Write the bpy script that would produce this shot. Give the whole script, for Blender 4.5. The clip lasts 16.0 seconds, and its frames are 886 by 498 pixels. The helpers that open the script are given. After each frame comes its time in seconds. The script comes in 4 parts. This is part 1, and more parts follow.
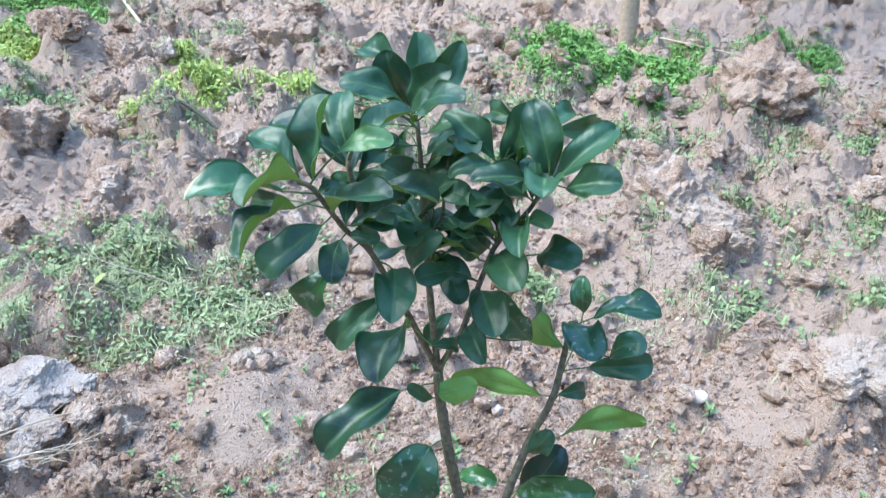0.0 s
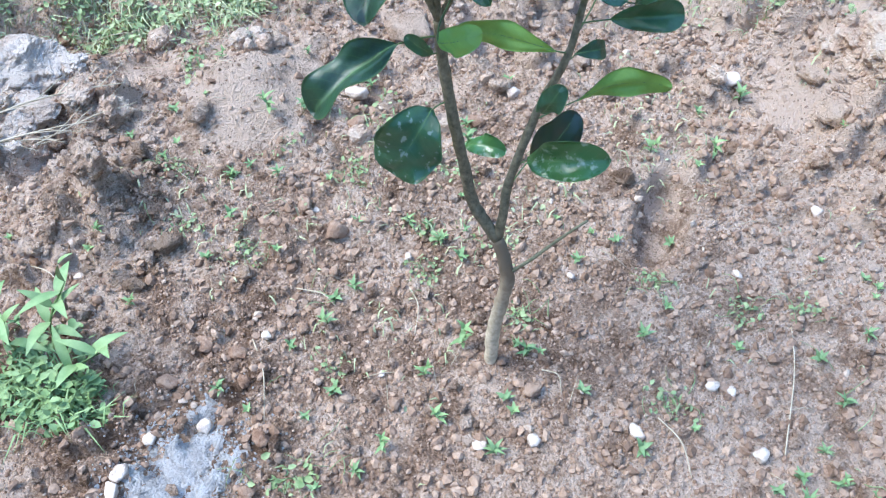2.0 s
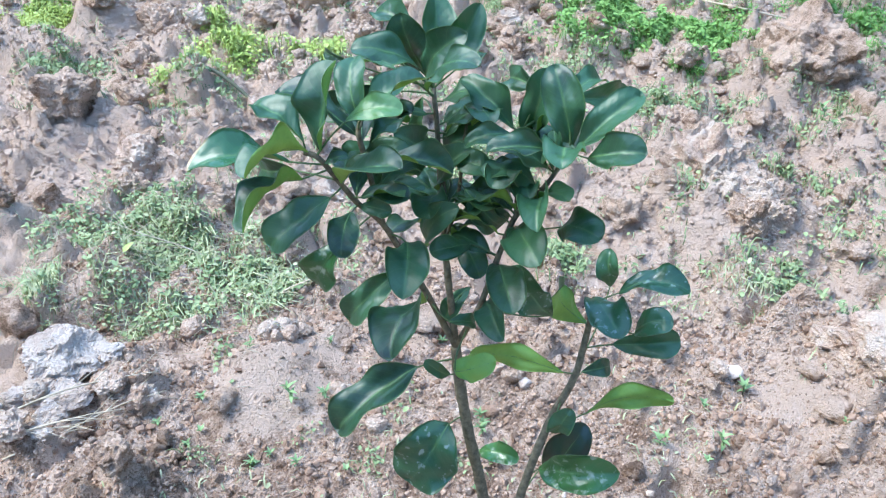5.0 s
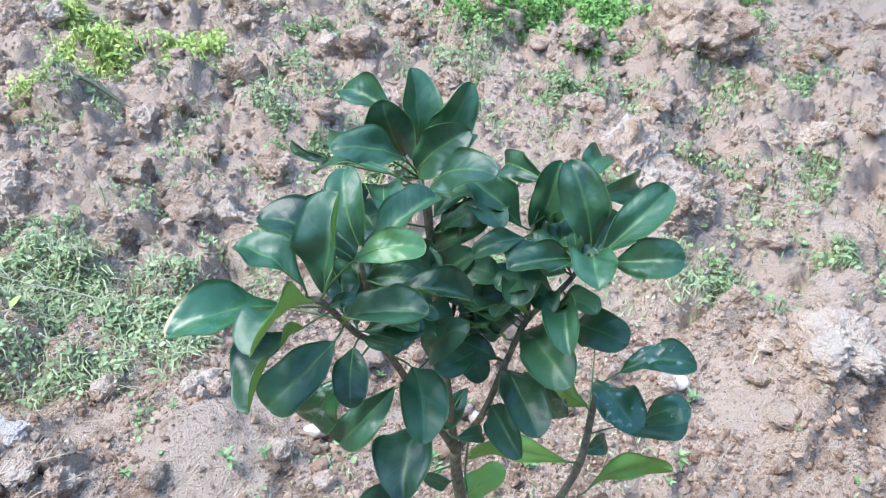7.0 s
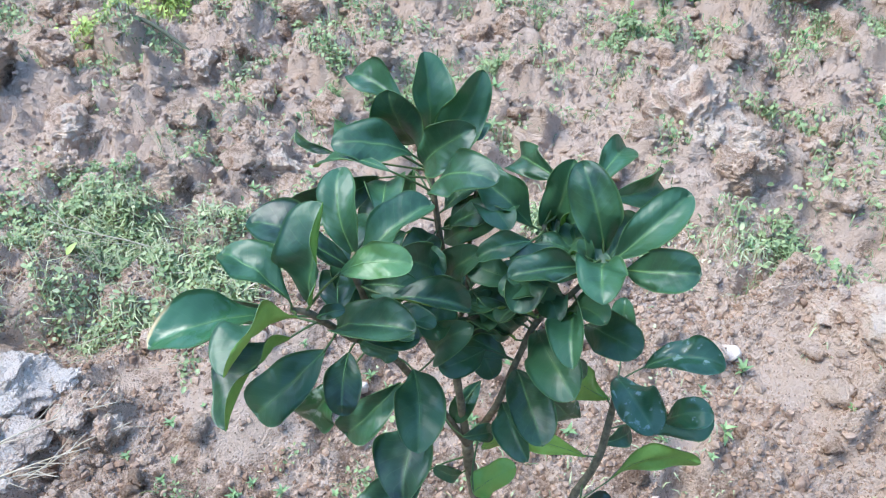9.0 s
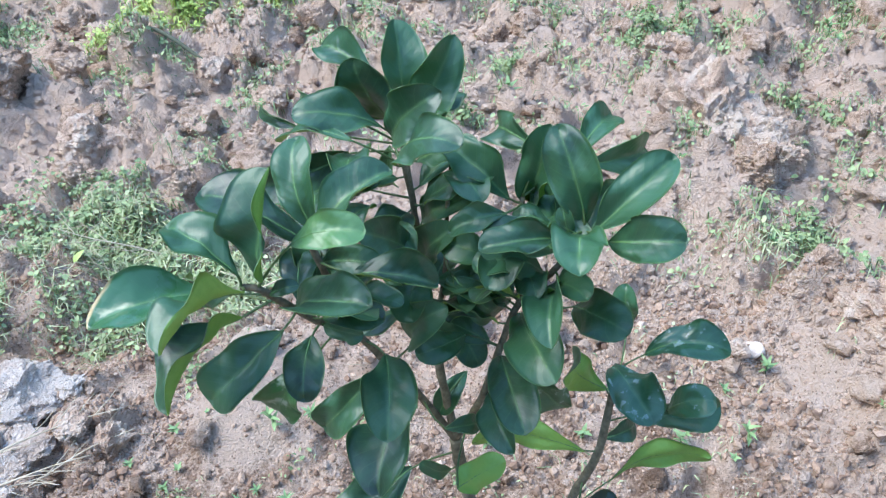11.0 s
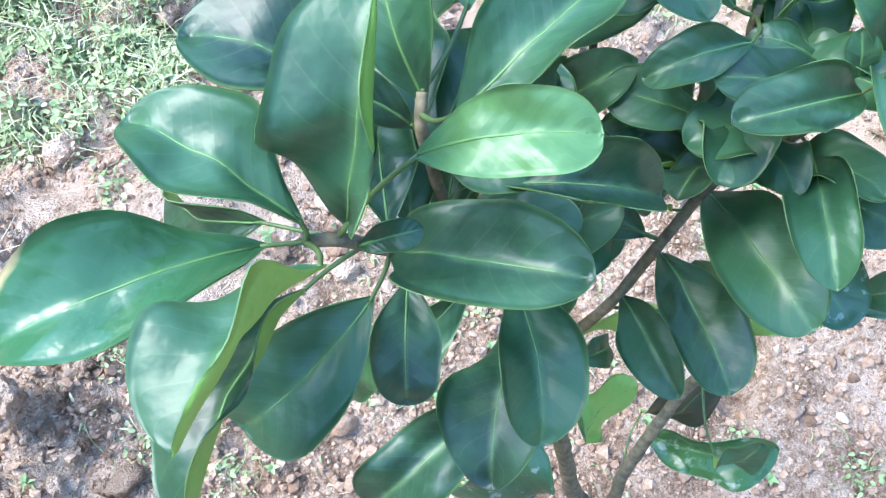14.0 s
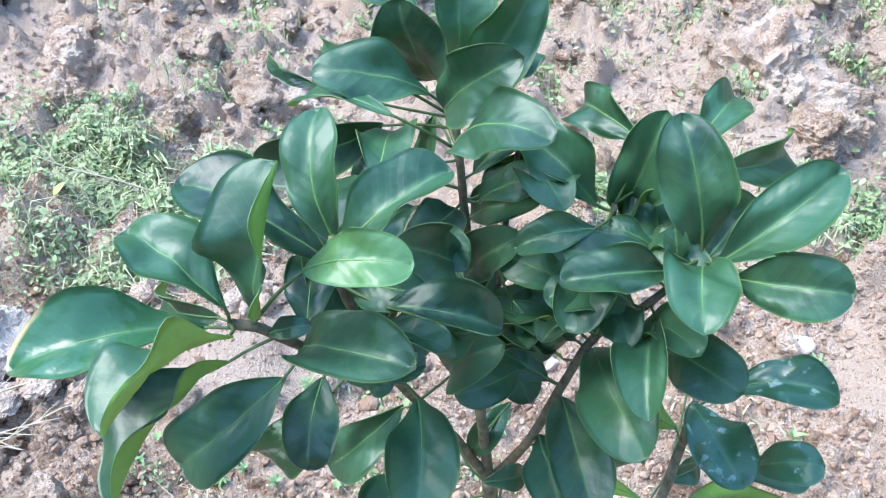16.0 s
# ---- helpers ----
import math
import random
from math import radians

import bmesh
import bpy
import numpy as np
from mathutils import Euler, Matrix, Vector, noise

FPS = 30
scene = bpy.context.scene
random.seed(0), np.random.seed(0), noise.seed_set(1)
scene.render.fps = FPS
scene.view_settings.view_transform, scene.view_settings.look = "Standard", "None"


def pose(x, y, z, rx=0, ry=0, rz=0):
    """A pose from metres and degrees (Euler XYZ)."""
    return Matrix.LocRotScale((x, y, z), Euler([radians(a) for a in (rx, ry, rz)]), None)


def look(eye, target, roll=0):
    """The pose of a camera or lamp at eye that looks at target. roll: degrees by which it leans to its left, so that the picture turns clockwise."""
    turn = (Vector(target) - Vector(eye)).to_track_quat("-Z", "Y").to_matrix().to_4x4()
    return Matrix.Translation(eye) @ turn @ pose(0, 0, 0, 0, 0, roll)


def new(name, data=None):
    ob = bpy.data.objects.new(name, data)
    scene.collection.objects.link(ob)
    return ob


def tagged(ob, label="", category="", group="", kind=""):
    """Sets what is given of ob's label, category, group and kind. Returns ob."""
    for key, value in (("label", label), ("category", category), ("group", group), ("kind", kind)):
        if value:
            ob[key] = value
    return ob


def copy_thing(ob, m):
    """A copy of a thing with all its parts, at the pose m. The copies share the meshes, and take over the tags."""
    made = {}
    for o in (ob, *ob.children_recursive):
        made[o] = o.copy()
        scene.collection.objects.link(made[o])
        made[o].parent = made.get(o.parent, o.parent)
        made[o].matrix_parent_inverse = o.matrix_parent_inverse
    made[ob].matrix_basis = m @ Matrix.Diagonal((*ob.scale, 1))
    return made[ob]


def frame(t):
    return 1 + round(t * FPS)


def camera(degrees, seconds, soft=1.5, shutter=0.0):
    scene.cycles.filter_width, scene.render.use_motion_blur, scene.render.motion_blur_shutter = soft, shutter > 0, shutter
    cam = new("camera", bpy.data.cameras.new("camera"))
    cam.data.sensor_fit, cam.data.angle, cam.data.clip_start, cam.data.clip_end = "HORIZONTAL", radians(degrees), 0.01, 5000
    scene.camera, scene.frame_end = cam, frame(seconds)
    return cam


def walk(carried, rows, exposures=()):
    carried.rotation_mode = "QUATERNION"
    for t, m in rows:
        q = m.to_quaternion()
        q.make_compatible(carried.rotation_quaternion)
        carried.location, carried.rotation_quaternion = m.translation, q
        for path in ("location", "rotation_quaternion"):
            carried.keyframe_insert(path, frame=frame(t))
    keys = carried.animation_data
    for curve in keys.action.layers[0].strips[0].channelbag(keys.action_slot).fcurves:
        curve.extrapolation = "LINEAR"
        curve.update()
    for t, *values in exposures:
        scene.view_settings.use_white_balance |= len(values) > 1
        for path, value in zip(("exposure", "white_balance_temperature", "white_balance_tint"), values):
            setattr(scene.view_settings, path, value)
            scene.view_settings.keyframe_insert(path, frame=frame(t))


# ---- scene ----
cam = camera(54.0, 16.0, soft=1.2, shutter=0.2)
PATH = [
    (0, (0.201, -0.958, 1.672), (-0.273, 0.659, 0.596), 0.9),
    (0.5, (0.206, -0.947, 1.622), (-0.259, 0.578, 0.416), 0.9),
    (1, (0.219, -0.932, 1.57), (-0.255, 0.45, 0.203), -0.8),
    (1.5, (0.219, -0.915, 1.537), (-0.185, 0.363, 0.053), 0.4),
    (2, (0.223, -0.904, 1.514), (-0.176, 0.287, -0.043), -0.6),
    (2.5, (0.219, -0.883, 1.497), (-0.179, 0.269, -0.088), -1.1),
    (3, (0.208, -0.878, 1.5), (-0.187, 0.315, -0.056), -0.0),
    (3.5, (0.207, -0.881, 1.52), (-0.211, 0.373, 0.019), 0.2),
    (4, (0.212, -0.883, 1.552), (-0.236, 0.483, 0.162), 0.4),
    (4.5, (0.218, -0.894, 1.599), (-0.285, 0.583, 0.348), -0.5),
    (5, (0.218, -0.906, 1.653), (-0.328, 0.645, 0.513), -0.6),
    (7.5, (-0.033, -0.676, 1.749), (-0.236, 0.846, 0.468), 1.5),
    (8, (0.015, -0.655, 1.768), (-0.317, 0.797, 0.433), -0.9),
    (10.5, (0.089, -0.583, 1.752), (-0.347, 0.824, 0.4), -2.8),
    (11, (0.116, -0.583, 1.691), (-0.359, 0.84, 0.369), -4.7),
    (11.5, (0.047, -0.492, 1.592), (-0.314, 0.773, 0.085), 0.8),
    (12, (-0.07, -0.329, 1.541), (-0.329, 0.827, -0.071), 0.6),
    (12.5, (-0.126, -0.25, 1.508), (-0.267, 0.83, -0.17), 2.2),
    (13, (-0.158, -0.248, 1.489), (-0.263, 0.786, -0.219), 3.1),
    (13.5, (-0.171, -0.268, 1.475), (-0.311, 0.74, -0.247), 1.0),
    (14, (-0.151, -0.282, 1.476), (-0.315, 0.749, -0.23), 0.6),
    (14.5, (-0.118, -0.298, 1.49), (-0.321, 0.805, -0.167), 0.6),
    (15, (-0.074, -0.335, 1.529), (-0.369, 0.847, -0.057), -0.5),
    (15.5, (-0.032, -0.362, 1.566), (-0.416, 0.902, 0.064), -0.8),
    (16, (0.002, -0.386, 1.587), (-0.444, 0.931, 0.15), -1.1),
]
walk(cam, [(t, look(eye, target, roll)) for t, eye, target, roll in PATH],
     exposures=[(0, 2.26, 6250, 5), (5, 2.38, 6250, 5), (8, 2.24, 6380, 6), (10.5, 2.20, 6380, 6), (11.5, 2.34, 6300, 6), (12.5, 2.88, 6300, 6), (14.5, 2.88, 6280, 6), (16, 2.60, 6320, 6)])

# ---- light ----
world = bpy.data.worlds.new("sky")
scene.world = world
world.use_nodes = True
wn = world.node_tree.nodes
sky = wn.new("ShaderNodeTexSky")
sky.sky_type, sky.sun_disc = "NISHITA", False
sky.sun_elevation, sky.sun_rotation = radians(56), radians(-102)
sky.air_density, sky.dust_density, sky.ozone_density = 1.0, 0.2, 4.0
wn["Background"].inputs["Strength"].default_value = 0.15
world.node_tree.links.new(sky.outputs[0], wn["Background"].inputs["Color"])
sun = new("sun", bpy.data.lights.new("sun", "SUN"))
sun.data.energy, sun.data.angle, sun.data.color = 1.05, radians(36), (1.0, 0.96, 0.90)
sun.matrix_world = look((-1.7, -0.35, 2.6), (0, 0, 0))


# ---- materials ----
def material(name, rough=0.8):
    m = bpy.data.materials.new(name)
    m.use_nodes = True
    b = m.node_tree.nodes["Principled BSDF"]
    b.inputs["Roughness"].default_value = rough
    return m, m.node_tree.nodes, m.node_tree.links, b


def ramp(nodes, stops):
    r = nodes.new("ShaderNodeValToRGB")
    e = r.color_ramp.elements
    while len(e) < len(stops):
        e.new(0.5)
    for k, (at, c) in enumerate(stops):
        e[k].position, e[k].color = at, (*c, 1)
    return r


def noise_tex(nodes, links, scale, detail=6, rough=0.6, coord=None):
    n = nodes.new("ShaderNodeTexNoise")
    n.inputs["Scale"].default_value, n.inputs["Detail"].default_value, n.inputs["Roughness"].default_value = scale, detail, rough
    if coord:
        links.new(coord, n.inputs["Vector"])
    return n


def soil(name, dark, mid, pale, bump=0.6, scale=1.0, far_lit=False):
    """Earth: broad tints, fine grain and small grits; the last flag: browner where the bed round the trunk was dug,
    paler outwards for the brighter light there.
    """
    m, n, l, b = material(name, 0.95)
    geo = n.new("ShaderNodeNewGeometry").outputs["Position"]
    big, fine = noise_tex(n, l, 3.2 * scale, 5, 0.6, geo), noise_tex(n, l, 70 * scale, 9, 0.72, geo)
    grit = n.new("ShaderNodeTexVoronoi")
    grit.inputs["Scale"].default_value = 170 * scale
    l.new(geo, grit.inputs["Vector"])

    def op(kind, x, y, z=0.0):
        k = n.new("ShaderNodeMath")
        k.operation = kind
        for slot, val in enumerate((x, y, z)):
            if isinstance(val, (int, float)):
                k.inputs[slot].default_value = val
            else:
                l.new(val, k.inputs[slot])
        return k.outputs[0]

    grey = n.new("ShaderNodeSeparateColor")
    l.new(grit.outputs["Color"], grey.inputs[0])
    patch = noise_tex(n, l, 11 * scale, 5, 0.65, geo)
    grain = noise_tex(n, l, 240 * scale, 3, 0.6, geo)
    tone = op("MULTIPLY_ADD", op("MULTIPLY_ADD", grain.outputs[0], 0.6, op("MULTIPLY", fine.outputs[0], 0.7)), 0.45, op("MULTIPLY_ADD", big.outputs[0], 0.38, op("MULTIPLY_ADD", patch.outputs[0], 0.44, op("MULTIPLY", grey.outputs[0], 0.10))))
    tone = op("ADD", tone, op("MULTIPLY_ADD", patch.outputs[0], 0.55, -0.275))
    if far_lit:
        # dug bed browner; stronger light on the field beyond is painted into the tone
        at = n.new("ShaderNodeVectorMath")
        at.operation = "DISTANCE"
        l.new(geo, at.inputs[0])
        at.inputs[1].default_value = (-0.2, -0.2, 0)
        edge = n.new("ShaderNodeMapRange")
        l.new(op("MULTIPLY_ADD", big.outputs[0], 0.9, at.outputs["Value"]), edge.inputs[0])
        edge.inputs[1].default_value, edge.inputs[2].default_value, edge.inputs[3].default_value, edge.inputs[4].default_value = 0.8, 1.9, -0.055, 0.16
        broad = noise_tex(n, l, 1.1, 3, 0.5, geo)
        tone = op("ADD", op("ADD", tone, edge.outputs[0]), op("MULTIPLY_ADD", broad.outputs[0], 0.16, -0.08))
    r = ramp(n, [(0.545, dark), (0.685, mid), (0.835, pale)])
    l.new(tone, r.inputs[0])
    l.new(r.outputs[0], b.inputs["Base Color"])
    bp = n.new("ShaderNodeBump")
    bp.inputs["Strength"].default_value, bp.inputs["Distance"].default_value = bump, 0.021
    mid = noise_tex(n, l, 24 * scale, 7, 0.7, geo)
    l.new(op("MULTIPLY_ADD", grit.outputs["Distance"], -0.3, op("MULTIPLY_ADD", mid.outputs[0], 1.3, op("MULTIPLY_ADD", grain.outputs[0], 0.7, fine.outputs[0]))), bp.inputs["Height"])
    l.new(bp.outputs[0], b.inputs["Normal"])
    b.inputs["Specular IOR Level"].default_value = 0.1
    return m


SOIL = soil("soil", (0.19, 0.115, 0.076), (0.43, 0.288, 0.204), (0.80, 0.60, 0.465), 1.0, 1.0, True)


def mesh_object(name, verts, faces, mat, smooth=True):
    me = bpy.data.meshes.new(name)
    me.from_pydata(verts, [], faces)
    me.materials.append(mat)
    if smooth:
        me.polygons.foreach_set("use_smooth", [True] * len(me.polygons))
    return new(name, me)


# ---- ground ----
CLAY = soil("pale_dry_clay", (0.28, 0.170, 0.112), (0.60, 0.405, 0.285), (0.88, 0.66, 0.505), 1.0, 1.1)
WHITE_CLAY = soil("whitish_clay", (0.50, 0.325, 0.23), (0.82, 0.59, 0.445), (0.93, 0.75, 0.60), 1.0, 0.9)
STONE = soil("pebble_stone", (0.48, 0.36, 0.28), (0.66, 0.525, 0.425), (0.82, 0.70, 0.59), 0.4, 2.0)
BROWN_STONE = soil("brown_nodule", (0.25, 0.145, 0.095), (0.38, 0.24, 0.165), (0.50, 0.345, 0.25), 0.6, 2.0)
CHALK = soil("chalky_clay", (0.56, 0.415, 0.325), (0.81, 0.64, 0.525), (0.92, 0.79, 0.685), 1.0, 0.9)
NODULE = soil("earth_nodule", (0.22, 0.138, 0.093), (0.37, 0.25, 0.178), (0.50, 0.36, 0.265), 1.0, 1.3)
ASH = soil("grey_ash", (0.54, 0.50, 0.48), (0.72, 0.68, 0.66), (0.86, 0.83, 0.81), 1.0, 1.2)


def steps(near, far, cell, grow=1.3):
    out, at, d = [near], near, cell
    while at < far:
        d *= grow
        at += d
        out.append(at)
    return out


# swells: x, y, half width, half depth, height
SWELLS = [(-0.80, 0.56, 0.24, 0.26, 0.10), (-0.98, 0.06, 0.22, 0.14, 0.06), (0.18, 1.78, 0.36, 0.36, 0.10), (0.62, 1.04, 0.25, 0.2, 0.05), (-1.25, 0.40, 0.30, 0.25, 0.05), (0.70, 1.02, 0.26, 0.24, 0.07), (0.32, 1.62, 0.24, 0.26, 0.06),
          (0.52, 3.08, 0.40, 0.35, 0.10), (-2.25, 1.60, 0.45, 0.30, 0.08), (-1.45, 1.58, 0.35, 0.22, 0.05), (-0.15, 2.15, 0.45, 0.30, 0.05),
          (-2.75, 2.65, 0.50, 0.30, 0.10), (-1.85, 3.05, 0.45, 0.28, 0.12), (0.85, 4.5, 0.6, 0.5, 0.15), (-0.95, 0.12, 0.20, 0.18, 0.04)]
# footprints: x, y, half width, half length, depth
PRINTS = [(0.285, 0.50, 0.055, 0.15, 0.075), (0.46, 0.94, 0.06, 0.10, 0.02), (-1.3, 0.62, 0.1, 0.08, 0.02)]


def clumps(x, y, cell, seed):
    """Rounded clods of uneven height, some of them tilted, with hollows between: height in metres."""
    d, at = noise.voronoi(Vector((x / cell, y / cell, 0.37 * seed)))
    own = at[0]
    lift = noise.cell_vector(own * 7.3)
    dome = max(0.0, 1 - (d[0] / 0.72) ** 2) ** 0.7 * min(1.0, (d[1] - d[0]) / 0.14)
    slope = (x / cell - own.x) * (lift[1] - 0.5) + (y / cell - own.y) * (lift[2] - 0.5)
    return cell * dome * (0.08 + 0.62 * lift[0] ** 2 + 0.5 * slope)


def beads(x, y, cell, seed):
    d, at = noise.voronoi(Vector((x / cell, y / cell, 0.61 * seed)))
    return cell * math.sqrt(max(0.0, 1 - (d[0] / 0.62) ** 2)) * abs(noise.cell(at[0] * 5.1))


# trodden or slipped smooth places: x, y, half width, half depth
CALM = [(-0.78, 0.50, 0.17, 0.24), (-0.72, 0.72, 0.14, 0.10), (0.29, 0.56, 0.055, 0.19), (0.55, 0.97, 0.14, 0.16), (-1.1, 0.56, 0.10, 0.08), (0.62, 1.5, 0.10, 0.12), (-1.9, 1.35, 0.25, 0.10)]


def calm(x, y):
    """1 in the middle of a smooth place, 0 outside."""
    best = 0.0
    for mx, my, rx, ry in CALM:
        d = ((x - mx) / rx) ** 2 + ((y - my) / ry) ** 2
        if d < 2:
            best = max(best, min(1.0, 1.6 - 1.2 * d + 0.5 * noise.noise(Vector((x * 9, y * 9, 1)))))
    return max(0.0, best)


def height(x, y):
    p = Vector((x, y, 0))
    out = math.hypot(x - 0.15, y + 0.05)
    far = min(1, max(0, (out - 0.38) / 0.55))
    wide = max(0.0, min(1.0, (14 - out) / 5))
    h = wide * (0.034 * far * noise.fractal(p * 2.3, 1.0, 2.0, 3) + 0.006 * noise.fractal(p * 11.0, 0.9, 2.1, 4))
    for mx, my, rx, ry, top in SWELLS:
        d = ((x - mx) / rx) ** 2 + ((y - my) / ry) ** 2
        if d < 3:
            h += top * math.exp(-1.8 * d)
    smooth = wide * (1.0 - 0.85 * calm(x, y))
    for mx, my, rx, ry, deep in PRINTS:
        d = ((x - mx) / rx) ** 2 + ((y - my) / ry) ** 2
        if d < 4:
            h -= deep * math.exp(-d ** 3)
            smooth = min(smooth, 0.2 + 0.2 * d)
    if smooth > 0:
        q = x + 0.035 * noise.noise(p * 9) + 0.014 * noise.noise(p * 31), y + 0.035 * noise.noise(p * 9 + Vector((9, 2, 0))) + 0.014 * noise.noise(p * 31 + Vector((4, 1, 0)))
        rough = max(0, noise.noise(p * 1.7 + Vector((5, 5, 0))) + 0.45)
        wild = min(1.0, max(0.0, (math.hypot(x + 0.1, y) - 1.0) / 0.5))
        h += smooth * wild * (0.55 * clumps(*q, 0.36, 9) + 0.85 * clumps(*q, 0.17, 4) - 0.02)
        h += smooth * far * (0.4 + rough) * (0.4 * clumps(*q, 0.22, 2) + 1.25 * clumps(*q, 0.085, 3))
        h += smooth * (0.3 + 0.9 * max(0, noise.noise(p * 2.6 + Vector((2, 8, 0))) + 0.25)) * ((0.16 + 0.95 * far) * beads(*q, 0.046, 5) + 0.32 * beads(x, y, 0.026, 7))
        h += smooth * far * 0.006 * noise.fractal(p * 38.0, 0.8, 2.1, 3)
    return h - 0.006


def rim(near, cell):
    """Lines from the worked ground outwards: slowly wider to 9 m, then in great strides."""
    inner = steps(near, 9, cell, 1.045)
    return inner + steps(inner[-1], 300, inner[-1] - inner[-2], 1.35)[1:]


def build_ground():
    c, d = 0.0125, 0.022
    xs = [-4.4 + d * k for k in range(int(2.3 / d))] + [-2.1 + c * k for k in range(int(3.3 / c))] + [1.2 + d * k for k in range(int(1.0 / d) + 1)]
    ys = [-0.75 + c * k for k in range(int(2.75 / c))] + [2.0 + d * k for k in range(int(3.8 / d) + 1)]
    xs = [-v for v in rim(4.4, d)[:0:-1]] + xs + rim(xs[-1], d)[1:]
    ys = [-v for v in rim(0.75, d)[:0:-1]] + ys + rim(ys[-1], d)[1:]
    verts = [(x, y, height(x, y) if abs(x) < 20 and abs(y) < 20 else 0) for y in ys for x in xs]
    w = len(xs)
    faces = [(j * w + i, j * w + i + 1, (j + 1) * w + i + 1, (j + 1) * w + i) for j in range(len(ys) - 1) for i in range(w - 1)]
    return tagged(mesh_object("ground", verts, faces, SOIL), "tilled reddish-brown garden soil with clods and crumbs", "ground", kind="structure")


build_ground()


# ---- clods and pebbles ----
def lump_mesh(name, seed, detail, rugged, mat, flat=0.62, aspect=(1, 1, 1)):
    """A broken lump of earth: a ball knocked flat on some sides, grown over with crumbs of two sizes."""
    rng = random.Random(seed)
    bm = bmesh.new()
    bmesh.ops.create_icosphere(bm, subdivisions=detail, radius=1)
    planes = [(Vector((rng.gauss(0, 1), rng.gauss(0, 1), rng.gauss(0, 0.8))).normalized(), rng.uniform(0.58, 0.9)) for _ in range(11)]
    off = Vector((rng.uniform(0, 50), rng.uniform(0, 50), rng.uniform(0, 50)))
    stretch = Vector(aspect)
    for v in bm.verts:
        p = v.co.copy()
        for n, d in planes:
            over = p.dot(n) - d
            if over > 0:
                p -= n * over * 0.92
        q = Vector((p.x * stretch.x, p.y * stretch.y, p.z * stretch.z))
        grow = 1 + rugged * (0.9 * noise.fractal(q * 1.6 + off, 1.0, 2.0, 3) + 0.22 * noise.fractal(q * 9.0 + off, 0.8, 2.1, 3))
        for freq, much in ((2.6, 0.62), (6.0, 0.38), (13.0, 0.26)):
            d, at = noise.voronoi(q * freq + off)
            grow += rugged * much * (0.42 - d[0]) * (0.5 + abs(noise.cell(at[0] * 3.7)))
        p *= grow
        p.z *= flat
        v.co = p
    me = bpy.data.meshes.new(name)
    bm.to_mesh(me)
    bm.free()
    me.materials.append(mat)
    me.polygons.foreach_set("use_smooth", [detail < 4] * len(me.polygons))
    return me


def lay(name, me, x, y, sx, sy, sz, turn, sink, label, category, group):
    ob = new(name, me)
    ob.matrix_world = pose(x, y, height(x, y) + sz * (1 - sink), 0, 0, turn) @ Matrix.Diagonal((sx, sy, sz, 1))
    return tagged(ob, label, category, group)


# large clods: x, y, half width, half depth
CLODS = [(0.22, 1.90, 0.19, 0.18), (0.53, 3.08, 0.27, 0.22), (-1.81, 1.47, 0.127, 0.085), (-2.27, 1.62, 0.165, 0.12), (-2.35, 2.0, 0.165, 0.08),
         (-1.32, 0.40, 0.13, 0.11), (-1.10, 0.69, 0.045, 0.05), (0.74, 1.05, 0.13, 0.10), (0.94, 2.30, 0.085, 0.06), (-1.87, 3.08, 0.19, 0.11),
         (-2.04, 2.9, 0.12, 0.09), (-1.54, 2.96, 0.09, 0.075), (-2.88, 2.6, 0.18, 0.1), (-2.39, 2.58, 0.06, 0.06), (-2.63, 3.56, 0.17, 0.08),
         (0.86, 4.58, 0.20, 0.1), (-1.37, 4.06, 0.1, 0.09), (-0.74, 2.88, 0.083, 0.07), (0.40, 2.43, 0.11, 0.075), (0.37, 1.65, 0.085, 0.08), (-1.23, 0.27, 0.08, 0.07), (-1.06, 0.36, 0.045, 0.05), (0.68, 1.10, 0.12, 0.10), (-0.03, 1.62, 0.07, 0.06), (0.45, 1.75, 0.09, 0.07), (-1.91, 1.57, 0.13, 0.09), (-1.75, 1.27, 0.10, 0.07), (-2.5, 2.65, 0.15, 0.10)]
LUMPS = [(-0.86, 0.69, 0.034), (-0.83, 0.73, 0.038), (-0.80, 0.70, 0.032), (-0.84, 0.77, 0.036), (-0.88, 0.74, 0.028), (-0.79, 0.76, 0.03), (-0.82, 0.66, 0.024), (-1.11, 0.69, 0.05), (-0.60, 0.58, 0.036), (-0.47, 0.52, 0.03), (0.34, 0.95, 0.03), (-0.27, 0.63, 0.03)]
MORE_CLODS = [(0.69, 1.66, 0.07, 0.05), (-0.83, 0.73, 0.045, 0.035), (0.19, 3.09, 0.11, 0.05), (-1.05, 0.36, 0.038, 0.036), (-1.45, 1.58, 0.10, 0.065),
              (-1.23, 1.62, 0.07, 0.06), (-1.34, 1.26, 0.055, 0.05), (0.83, 1.2, 0.08, 0.055), (-0.38, 2.17, 0.085, 0.065), (-1.50, 2.08, 0.08, 0.07),
              (-1.22, 2.22, 0.055, 0.06), (-2.42, 2.3, 0.11, 0.08), (-1.38, 2.5, 0.115, 0.065), (0.53, 1.23, 0.044, 0.034), (-0.92, 0.11, 0.05, 0.045),
              (-2.00, 1.13, 0.1, 0.07), (0.07, 2.37, 0.084, 0.055), (-2.05, 0.95, 0.09, 0.07), (-0.62, 2.5, 0.09, 0.06), (-1.72, 2.3, 0.09, 0.06)]


